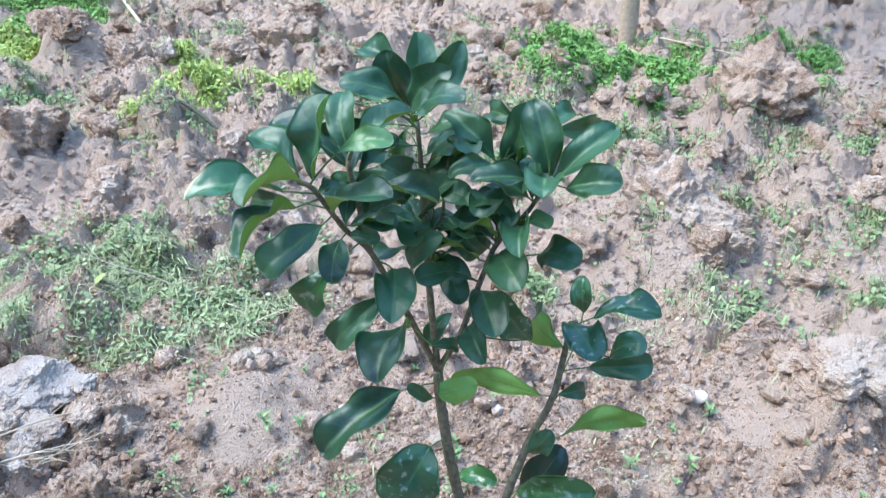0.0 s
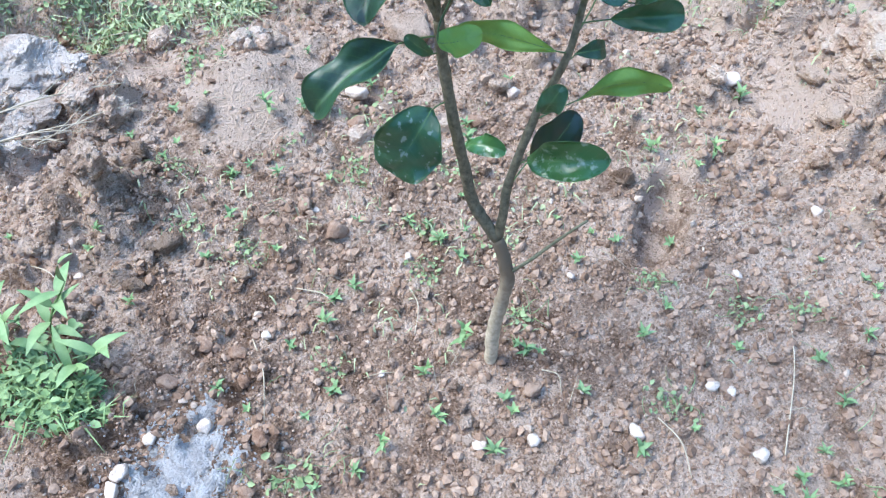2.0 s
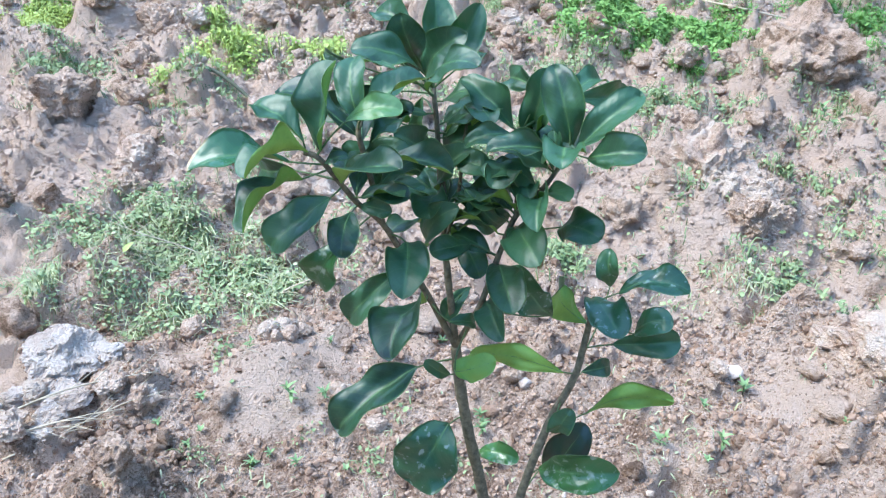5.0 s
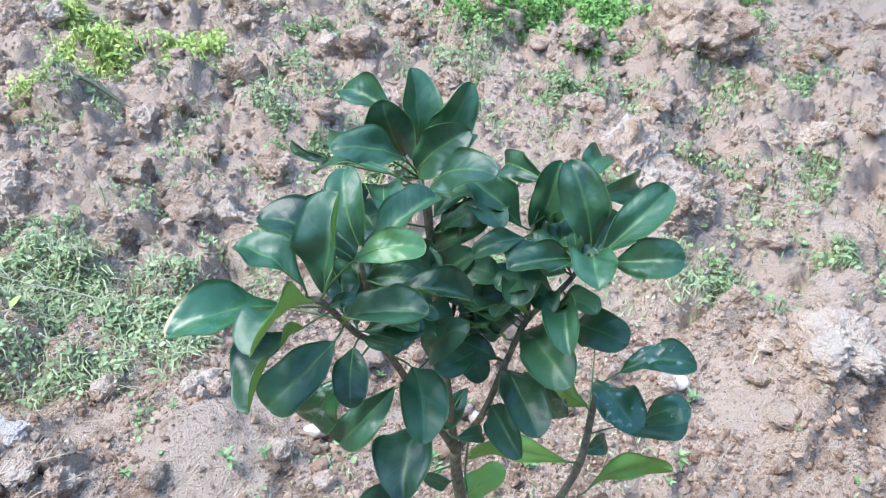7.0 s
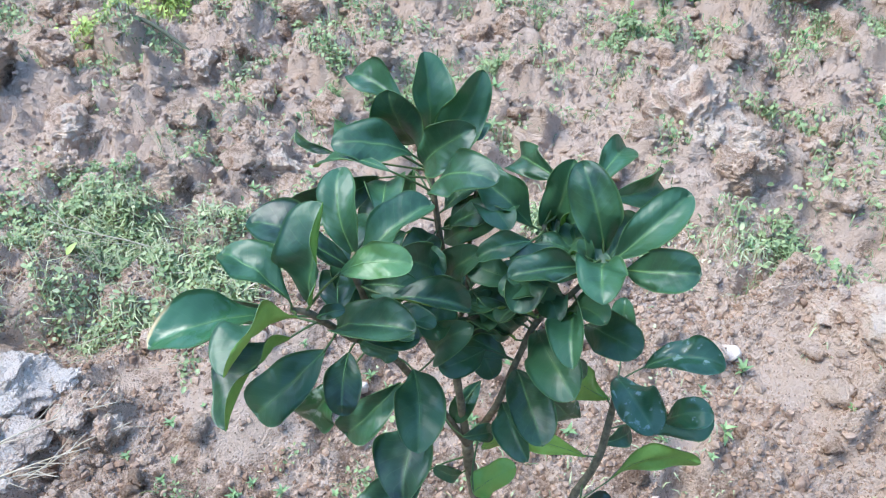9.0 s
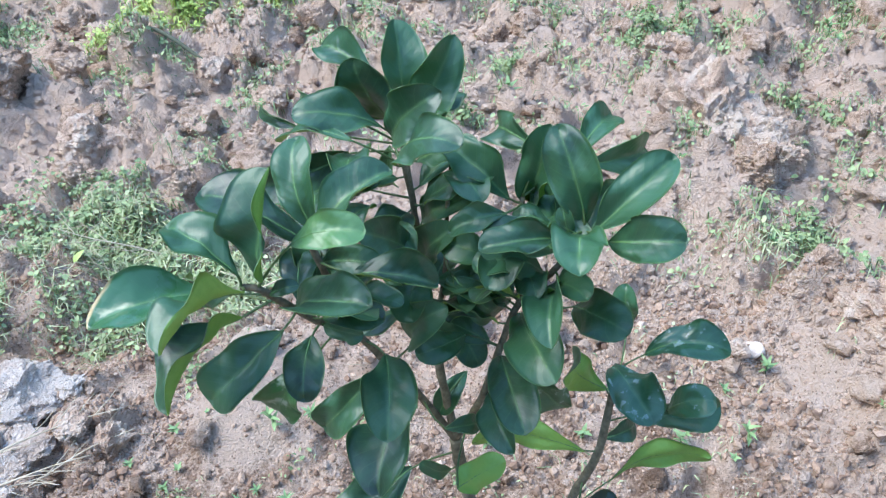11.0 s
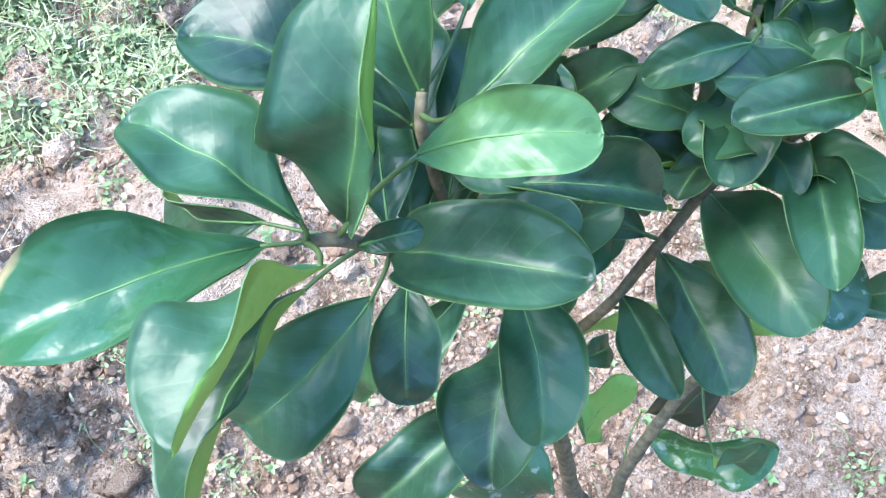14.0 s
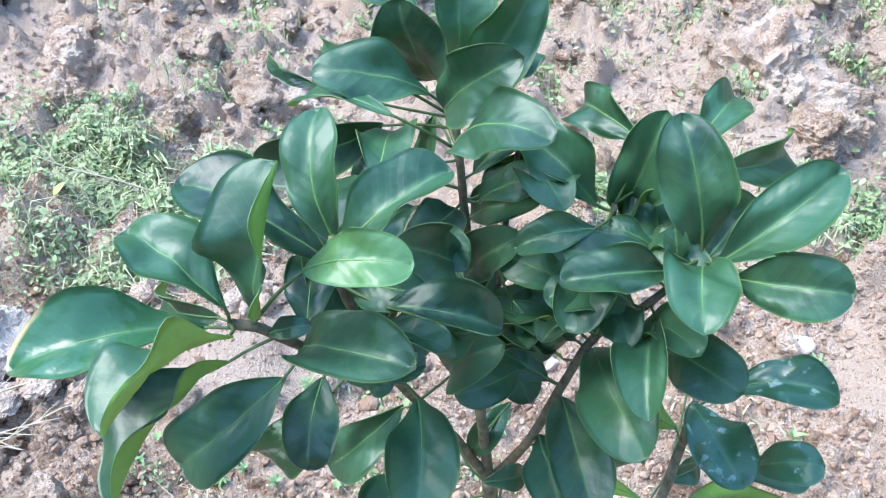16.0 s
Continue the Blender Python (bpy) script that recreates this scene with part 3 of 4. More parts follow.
def smooth_line(points, n):
    """A Catmull-Rom line through the points."""
    p = [Vector(q) for q in points]
    p = [2 * p[0] - p[1]] + p + [2 * p[-1] - p[-2]]
    out = []
    for k in range(1, len(p) - 2):
        for j in range(n):
            t = j / n
            a, b, c, d = p[k - 1:k + 3]
            out.append(0.5 * (2 * b + (c - a) * t + (2 * a - 5 * b + 4 * c - d) * t * t + (3 * b - a - 3 * c + d) * t ** 3))
    return out + [p[-2]]


def tube(line, r0, r1, sides=8, rough=0.0, seed=0):
    verts, faces = [], []
    side = Vector((1, 0, 0))
    for k, q in enumerate(line):
        way = (line[min(k + 1, len(line) - 1)] - line[max(k - 1, 0)]).normalized()
        side = (side - way * side.dot(way)).normalized()
        other = way.cross(side)
        r = r0 + (r1 - r0) * k / (len(line) - 1)
        for j in range(sides):
            a = 2 * math.pi * j / sides
            d = math.cos(a) * side + math.sin(a) * other
            verts.append(q + d * r * (1 + rough * noise.noise(q * 60 + d * 1.7 + Vector((seed, 0, 0)))))
    for k in range(len(line) - 1):
        for j in range(sides):
            i = (j + 1) % sides
            faces.append((k * sides + j, k * sides + i, (k + 1) * sides + i, (k + 1) * sides + j))
    faces.append(tuple(range(sides))[::-1])
    faces.append(tuple(range(len(verts) - sides, len(verts))))
    return verts, faces


sapling = tagged(new("citrus_sapling"), "young citrus sapling with glossy dark green leaves growing in tilled soil", "sapling")
WOOD = []


def stick(name, points, r0, r1, mat):
    line = smooth_line(points, 8)
    if name != "dead_twig":
        WOOD.extend(line[2:])
    label = {"trunk": "pale grey-brown bark trunk", "dead_twig": "dry grey-green dead twig"}.get(name, "green-grey bark")
    part(name, *tube(line, r0, r1, 10, 0.22, len(WOOD)), mat, sapling, label)


def leaf(base, yaw, pitch, roll, length, width, fold, bend, top=None):
    """A blade from its base: heading, lift and roll in degrees, length and width in metres, the fold of each half up from the midrib in degrees (one number, or the right and the left half), the bend of the tip (part of the length)."""
    rng = random.Random(int(1e5 * abs(base[0] + 2 * base[1] + 3 * base[2])))
    ahead = Vector((math.cos(radians(yaw)) * math.cos(radians(pitch)), math.sin(radians(yaw)) * math.cos(radians(pitch)), math.sin(radians(pitch))))
    ref = Vector((0, 0, 1)).cross(ahead).normalized()
    side = math.cos(radians(roll)) * ref + math.sin(radians(roll)) * ahead.cross(ref)
    up = ahead.cross(side)
    base = Vector(base)
    rows, cols = 22, 12
    wave, phase, notch = rng.uniform(0.12, 0.27), rng.uniform(0, 6.28), rng.uniform(0.01, 0.06)
    curl = rng.uniform(0.75, 1.25)
    both = fold if isinstance(fold, tuple) else (fold * rng.uniform(0.7, 1.3), fold * rng.uniform(0.7, 1.3))
    both = [min(72.0, f) for f in both]
    peak, taper, blunt, hook = rng.uniform(0.55, 0.64), rng.uniform(0.85, 1.05), rng.uniform(2.6, 4.0), rng.uniform(0.0, 1.0)
    crisp = rng.uniform(14, 21)
    if width > 0.72 * length:
        peak, taper = 0.5, 0.5
    off = Vector((rng.uniform(0, 40), rng.uniform(0, 40), 0))
    twist, sway = radians(rng.uniform(-16, 16)), rng.uniform(-0.05, 0.05)

    def at(s, u):
        w = 0.48 * width * (0.03 + 0.97 * math.sin(math.pi / 2 * s / peak) ** taper if s < peak else max(0.0, 1 - ((s - peak) / (1 - peak)) ** blunt) ** 0.46)
        w *= 1 + 0.05 * math.sin(7 * s + phase)
        x = length * (s - notch * (1 - abs(u)) ** 2 * max(0, s - 0.9) * 10)
        y = w * u
        f = radians(both[u > 0])
        lift = math.sin(f) * w * (abs(u) ** 1.2 - 0.14 * curl * abs(u) ** 5)
        lift += 0.022 * width * math.sin(crisp * s + phase * (3 if u > 0 else 2)) * abs(u) ** 4 * math.sin(math.pi * s)
        lift += wave * width * math.sin(7.5 * s + phase + (2.4 if u > 0 else 0)) * abs(u) ** 2 * math.sin(math.pi * s)
        lift += 0.11 * width * noise.noise(off + Vector((4.2 * s, 1.6 * u, 0))) * math.sin(math.pi * s)
        bow = -3.2 * bend * length * (s - s * s) - hook * length * max(0.0, s - 0.7) ** 2
        y, turn = y * (1 - (0.55 + 0.4 * min(1.0, max(0.0, (f - 0.8) / 0.3))) * (1 - math.cos(f)) * abs(u) ** 0.7), twist * (s - 0.45)
        y, lift = y * math.cos(turn) - lift * math.sin(turn), y * math.sin(turn) + lift * math.cos(turn)
        return base + ahead * x + side * (y + 4 * sway * length * (s - s * s)) + up * (lift + bow)

    verts, faces, uvs = [], [], []
    for layer in (0, 1):
        for i in range(rows + 1):
            s = 1 - (1 - i / rows) ** 1.5
            for j in range(cols + 1):
                u = 2 * j / cols - 1
                p = at(s, u)
                if layer:
                    s0, u0 = min(max(s, 0.02), 0.97), max(-0.95, min(0.95, u))
                    n = (at(s0 + 0.02, u0) - at(s0 - 0.02, u0)).cross(at(s0, u0 + 0.05) - at(s0, u0 - 0.05))
                    p = p - n.normalized() * 0.0008
                verts.append(p)
                uvs.append((j / cols, s))
    w = cols + 1
    n = w * (rows + 1)
    for i in range(rows):
        for j in range(cols):
            a = i * w + j
            faces.append((a + 1, a, a + w, a + w + 1)[::-1])
            faces.append((n + a + w + 1, n + a + 1, n + a, n + a + w))
    rim = [j for j in range(w)] + [i * w + cols for i in range(1, rows + 1)] + [rows * w + j for j in range(cols - 1, -1, -1)] + [i * w for i in range(rows - 1, 0, -1)]
    for k, a in enumerate(rim):
        b = rim[(k + 1) % len(rim)]
        faces.append((b, a, n + a, n + b)[::-1])
    me = bpy.data.meshes.new("leaf")
    me.from_pydata(verts, [], faces)
    me.materials.append(top or TOP)
    me.materials.append(LOWER)
    layer = me.uv_layers.new()
    for k, q in enumerate(me.polygons):
        q.use_smooth = True
        q.material_index = 1 if (k < 2 * rows * cols and k % 2) else 0
        for loop in q.loop_indices:
            layer.data[loop].uv = uvs[me.loops[loop].vertex_index]
    blade = new("leaf", me)
    blade.parent = sapling
    if top:
        tagged(blade, {BURNT: "leaf with a scorched tip", YOUNG: "light green young leaf", NEAR_BLACK: "very dark leaf", PATCHY: "leaf with bleached patches", MINED: "leaf with pale insect trails"}[top])
    # midrib, a slender ridge from base to tip
    rib = [at(0.02 + 0.92 * k / 12, 0) - up * 0.0002 for k in range(13)]
    part("midrib", *tube(rib, 0.0010, 0.0004, 5), MIDRIB, blade)
    near = min(WOOD, key=lambda q: (q - base).length + 0.5 * max(0, q.z - base.z))
    mid = near.lerp(base, 0.6) - ahead * 0.06 * (near - base).length
    part("petiole", *tube(smooth_line([near, mid, at(0.03, 0)], 5), 0.0015, 0.0011, 6), PETIOLE, blade)


def inner_leaves():
    """The crowded leaves inside the crown, spread along the upper wood."""
    rng = random.Random(5)
    made = 0
    for k in range(400):
        q = rng.choice(WOOD)
        if q.z < 0.93 or made >= 48:
            continue
        yaw, pitch, n = 137.5 * k + rng.uniform(-30, 30), rng.uniform(0, 40), rng.uniform(0.065, 0.09)
        out = Vector((math.cos(radians(yaw)), math.sin(radians(yaw)), 0))
        tip = q + out * (n + 0.01) * math.cos(radians(pitch)) + Vector((0, 0, n * math.sin(radians(pitch))))
        if tip.z > 1.15 or (Vector((tip.x + 0.07, tip.y - 0.05)).length > 0.19) or tip.y < -0.08:
            continue
        leaf(tuple(q + out * 0.012), yaw, pitch, rng.uniform(-25, 25), n, n * rng.uniform(0.5, 0.6), rng.uniform(8, 24), -0.16)
        made += 1


stick("trunk", [(0.016, 0.011, -0.040), (0.016, 0.012, 0.000), (0.016, 0.016, 0.090), (0.025, 0.023, 0.180), (0.033, 0.028, 0.250), (0.024, 0.031, 0.304), (0.007, 0.035, 0.353)], 0.0145, 0.0115, BARK)
stick("stem", [(0.007, 0.035, 0.353), (-0.038, 0.040, 0.422), (-0.055, 0.045, 0.492), (-0.077, 0.050, 0.590), (-0.090, 0.055, 0.659), (-0.099, 0.060, 0.712), (-0.104, 0.063, 0.763)], 0.0105, 0.0082, GREEN_BARK)
stick("stem", [(0.007, 0.035, 0.353), (0.013, 0.045, 0.405), (0.013, 0.060, 0.458), (0.029, 0.085, 0.541), (0.048, 0.110, 0.617), (0.073, 0.130, 0.687), (0.081, 0.160, 0.750), (0.085, 0.188, 0.812)], 0.0088, 0.0045, GREEN_BARK)
stick("branch", [(-0.104, 0.063, 0.763), (-0.116, 0.070, 0.862), (-0.130, 0.090, 0.930), (-0.146, 0.120, 1.000), (-0.160, 0.150, 1.070), (-0.176, 0.180, 1.133)], 0.0058, 0.0034, GREEN_BARK)
stick("branch", [(-0.104, 0.063, 0.763), (-0.137, 0.050, 0.849), (-0.161, 0.030, 0.922), (-0.187, -0.000, 1.010), (-0.206, -0.040, 1.066), (-0.225, -0.085, 1.145), (-0.240, -0.097, 1.160)], 0.0054, 0.003, GREEN_BARK)
stick("branch", [(-0.187, -0.000, 1.010), (-0.195, -0.010, 1.080), (-0.203, -0.022, 1.150), (-0.205, -0.010, 1.165)], 0.0042, 0.0028, GREEN_BARK)
stick("branch", [(-0.104, 0.063, 0.763), (-0.070, 0.070, 0.840), (-0.045, 0.080, 0.934), (-0.024, 0.090, 1.002), (0.013, 0.095, 1.053), (0.042, 0.098, 1.110)], 0.0052, 0.003, GREEN_BARK)
stick("branch", [(-0.024, 0.090, 1.002), (-0.028, 0.115, 1.060), (-0.030, 0.135, 1.115)], 0.004, 0.0028, GREEN_BARK)
stick("branch", [(-0.130, 0.090, 0.930), (-0.137, 0.110, 1.000), (-0.150, 0.130, 1.060), (-0.155, 0.120, 1.150)], 0.0038, 0.0024, GREEN_BARK)
stick("branch", [(-0.130, 0.090, 0.930), (-0.118, 0.115, 1.000), (-0.120, 0.150, 1.070), (-0.118, 0.170, 1.120)], 0.0034, 0.0022, GREEN_BARK)
stick("dead_twig", [(0.031, 0.030, 0.268), (0.069, 0.028, 0.323), (0.107, 0.030, 0.384), (0.131, 0.028, 0.424), (0.154, 0.035, 0.452)], 0.0036, 0.0022, DRY_BARK)
# left-hand spray
leaf((-0.263, -0.089, 1.138), -140, 10, -14, 0.124, 0.059, (24, 40), -0.16, BURNT)
leaf((-0.239, -0.097, 1.174), 165, 22, 4, 0.084, 0.049, 36, -0.16)
leaf((-0.225, -0.085, 1.158), 74, 73, 9, 0.108, 0.070, (72, 14), -0.16)
leaf((-0.207, -0.019, 1.149), -178, 27, -6, 0.116, 0.060, 36, -0.16)
leaf((-0.203, -0.011, 1.158), 121, 47, -24, 0.096, 0.046, 21, -0.16)
leaf((-0.184, -0.046, 1.192), 48, 22, 9, 0.090, 0.054, (52, 30), -0.16)
leaf((-0.197, -0.070, 1.194), 2, 21, 30, 0.077, 0.037, (18, 14), -0.16, YOUNG)
leaf((-0.213, -0.062, 1.103), -19, 30, 24, 0.117, 0.058, (50, 20), -0.16)
leaf((-0.162, -0.032, 1.131), 12, -10, 34, 0.084, 0.052, (70, 26), -0.16)
leaf((-0.226, -0.114, 1.172), -111, 6, 10, 0.094, 0.066, (8, 71), -0.16)
leaf((-0.244, -0.102, 1.125), -102, -2, 15, 0.113, 0.070, (12, 64), -0.16)
leaf((-0.217, -0.085, 1.095), -133, -28, -30, 0.098, 0.062, (10, 44), -0.16)
leaf((-0.207, -0.051, 1.056), -80, -22, -10, 0.069, 0.041, 9, -0.16)
leaf((-0.150, -0.009, 0.994), -72, -8, -0, 0.103, 0.061, 36, -0.16)
leaf((-0.217, -0.059, 1.015), -158, -59, -61, 0.087, 0.052, 20, -0.16, PATCHY)
leaf((-0.181, 0.032, 0.911), -147, -43, -45, 0.112, 0.054, 31, -0.16)
leaf((-0.191, 0.040, 1.172), 104, -13, -3, 0.096, 0.047, 12, -0.16)
leaf((-0.234, 0.159, 1.130), -143, -6, -61, 0.113, 0.054, 36, -0.16)
leaf((-0.277, -0.060, 1.110), 157, -16, -75, 0.085, 0.043, 20, -0.16)
leaf((-0.221, -0.085, 1.142), 10, 25, 38, 0.032, 0.016, 20, -0.16)
leaf((-0.199, -0.040, 1.060), -12, 7, 59, 0.049, 0.025, 20, -0.16)
leaf((-0.201, -0.010, 1.119), -9, 17, 46, 0.069, 0.035, 20, -0.16)
# top spray
leaf((-0.191, 0.228, 1.135), 106, 66, 28, 0.113, 0.057, 32, -0.16)
leaf((-0.188, 0.229, 1.137), 2, 59, 94, 0.123, 0.059, 36, -0.16)
leaf((-0.207, 0.227, 1.135), -110, 64, -164, 0.114, 0.064, 16, -0.16)
leaf((-0.213, 0.210, 1.194), 151, 8, -27, 0.095, 0.049, 36, -0.16)
leaf((-0.189, 0.155, 1.172), -148, 23, -25, 0.099, 0.050, 16, -0.16)
leaf((-0.174, 0.145, 1.167), -23, 49, 78, 0.102, 0.057, 25, -0.16)
leaf((-0.153, 0.092, 1.170), -27, 38, 28, 0.110, 0.053, 8, -0.16)
leaf((-0.196, 0.092, 1.195), 163, -16, 5, 0.109, 0.035, 15, -0.16)
leaf((-0.279, 0.141, 1.170), 161, 7, -80, 0.063, 0.020, 36, -0.16)
leaf((-0.240, 0.147, 1.195), 146, -8, -82, 0.065, 0.022, 36, -0.16)
leaf((-0.213, 0.233, 1.091), 136, -83, -128, 0.069, 0.033, 36, -0.16)
leaf((-0.147, 0.188, 1.160), 71, 8, 19, 0.065, 0.033, 36, -0.16)
# right-hand spray
leaf((0.042, 0.109, 1.109), 148, 67, -48, 0.111, 0.055, 12, -0.16)
leaf((0.053, 0.087, 1.120), 36, 39, 28, 0.108, 0.052, 36, -0.16)
leaf((0.067, 0.089, 1.107), -20, 25, 44, 0.086, 0.051, 21, -0.16)
leaf((0.046, 0.095, 1.105), -88, 21, 12, 0.095, 0.056, 24, -0.16)
leaf((0.021, 0.066, 1.123), -150, 7, -31, 0.083, 0.042, (24, 48), -0.16)
leaf((-0.026, 0.158, 1.090), -7, 79, 89, 0.107, 0.051, 36, -0.16)
leaf((-0.043, 0.131, 1.112), 165, 34, -25, 0.100, 0.050, 36, -0.16)
leaf((-0.019, 0.159, 1.161), 132, -14, -56, 0.094, 0.045, 36, -0.16)
leaf((0.017, 0.183, 1.138), 72, -0, 15, 0.096, 0.047, 36, -0.16)
leaf((0.037, 0.130, 1.170), 58, -17, 57, 0.105, 0.051, 36, -0.16)
leaf((-0.037, 0.091, 1.126), -159, -15, -28, 0.064, 0.033, 36, -0.16)
leaf((-0.043, 0.096, 1.053), -178, 18, -30, 0.071, 0.038, 12, -0.16)
leaf((0.021, 0.081, 1.051), -86, 3, 21, 0.097, 0.049, (30, 56), -0.16)
leaf((0.032, 0.128, 0.969), -45, 24, 34, 0.099, 0.056, 6, -0.16)
leaf((-0.024, 0.097, 0.978), -63, 12, 21, 0.129, 0.062, (14, 30), -0.16)
leaf((-0.044, 0.079, 0.920), -65, 4, 3, 0.121, 0.058, (20, 24), -0.16)
leaf((-0.060, 0.077, 0.851), -61, 4, 30, 0.097, 0.047, 36, -0.16)
leaf((0.045, 0.100, 1.104), 65, 18, 11, 0.073, 0.037, 20, -0.16)
leaf((0.008, 0.110, 1.100), 180, 17, -25, 0.045, 0.023, 20, -0.16)
leaf((0.011, 0.120, 1.087), 122, 0, -28, 0.061, 0.031, 20, -0.16)
leaf((0.029, 0.095, 1.099), 154, 72, -57, 0.039, 0.020, 20, -0.16)
# inner and lower leaves
leaf((-0.085, 0.079, 0.947), -129, 10, -29, 0.071, 0.038, 6, -0.2)
leaf((-0.096, 0.079, 1.038), 19, -50, 74, 0.085, 0.051, 6, -0.2)
leaf((-0.124, 0.144, 0.905), -48, -15, 12, 0.078, 0.044, 8, -0.2)
leaf((-0.159, 0.170, 1.031), -7, 41, 45, 0.099, 0.048, 36, -0.2)
leaf((-0.145, 0.115, 1.005), -12, 59, 50, 0.097, 0.047, 36, -0.2)
leaf((-0.149, 0.083, 1.059), -109, 50, -73, 0.106, 0.051, 25, -0.2)
leaf((-0.098, 0.009, 0.855), 40, -20, 30, 0.046, 0.027, 24, -0.2)
leaf((-0.137, 0.028, 0.867), -94, 1, 18, 0.131, 0.076, 24, -0.2)
leaf((-0.152, 0.023, 0.740), -133, -26, -16, 0.159, 0.085, 34, -0.2)
leaf((-0.105, 0.031, 0.625), -139, -55, -48, 0.132, 0.106, 8, -0.2, MINED)
leaf((-0.074, -0.034, 0.803), 59, -19, -133, 0.083, 0.045, 12, -0.2)
leaf((-0.108, 0.049, 0.713), -134, 47, -78, 0.063, 0.022, 6, -0.2)
leaf((-0.088, 0.149, 0.440), -13, 19, 37, 0.084, 0.042, 17, -0.2, PATCHY)
leaf((0.031, 0.150, 0.449), 8, 58, 87, 0.124, 0.070, 6, -0.2, NEAR_BLACK)
leaf((0.032, 0.109, 0.484), -11, 25, 48, 0.150, 0.076, 36, -0.2, PATCHY)
leaf((0.092, 0.168, 0.576), 25, 5, -100, 0.156, 0.047, 12, -0.2, NEAR_BLACK)
leaf((0.064, 0.022, 0.668), -15, 67, 106, 0.069, 0.035, 6, -0.2)
leaf((-0.139, 0.050, 0.951), -24, 60, 68, 0.100, 0.051, 20, -0.2)
leaf((-0.096, 0.110, 0.844), -116, -27, -19, 0.065, 0.033, 20, -0.2)
leaf((-0.174, 0.100, 1.067), -44, 19, 17, 0.064, 0.032, 20, -0.2)
leaf((-0.226, 0.160, 1.080), -46, 37, 57, 0.073, 0.037, 20, -0.2)
# low right-hand spray
leaf((0.117, 0.220, 0.803), 3, 17, 16, 0.111, 0.062, 30, -0.2, MINED)
leaf((0.080, 0.188, 0.809), -55, 3, 12, 0.107, 0.064, 23, -0.2, MINED)
leaf((0.155, 0.144, 0.789), -14, 45, 42, 0.074, 0.044, 6, -0.2, MINED)
leaf((0.122, 0.176, 0.735), 11, 9, 58, 0.106, 0.052, 36, -0.2)
leaf((0.088, 0.364, 0.706), 134, 78, -47, 0.074, 0.044, 26, -0.2, MINED)
leaf((0.077, 0.191, 0.754), -136, 58, 115, 0.119, 0.057, 12, -0.2)
leaf((0.039, 0.081, 0.844), -164, 55, -95, 0.106, 0.053, 19, -0.2, MINED)
leaf((0.077, 0.184, 0.655), 50, -14, 44, 0.066, 0.033, 16, -0.2)
leaf((0.057, 0.124, 0.700), -168, 11, 101, 0.154, 0.044, 12, -0.2)
inner_leaves()


# ---- grass, weeds and litter ----
GRASS = plant_material("fresh_grass", 0.55, (0.12, 0.20, 0.07), (0.44, 0.51, 0.26), 22, 0, 0.3)
BRIGHT = plant_material("bright_clover", 0.55, (0.13, 0.29, 0.065), (0.30, 0.48, 0.14), 14, 0, 0.3)
# yellower, lighter green: sunlight on the far-left weeds is put into this colour
SUNNY = plant_material("sunlit_yellow_green", 0.55, (0.34, 0.46, 0.10), (0.58, 0.66, 0.22), 14, 0, 0.3)
PALE = plant_material("wilted_grass", 0.75, (0.30, 0.36, 0.18), (0.60, 0.60, 0.37), 16, 0, 0.2)
STRAW = plant_material("dry_straw", 0.85, (0.44, 0.36, 0.25), (0.70, 0.60, 0.45), 30, 0, 0.15)
DRY_WOOD = plant_material("dry_wood", 0.8, (0.42, 0.31, 0.21), (0.66, 0.52, 0.38), 40, 0.4, 0.15)
WEED = plant_material("weed_leaf", 0.6, (0.14, 0.245, 0.10), (0.27, 0.38, 0.18), 40, 0.2, 0.3)
LIGHT_WEED = plant_material("light_weed_leaf", 0.55, (0.19, 0.31, 0.12), (0.33, 0.45, 0.21), 30, 0.2, 0.3)


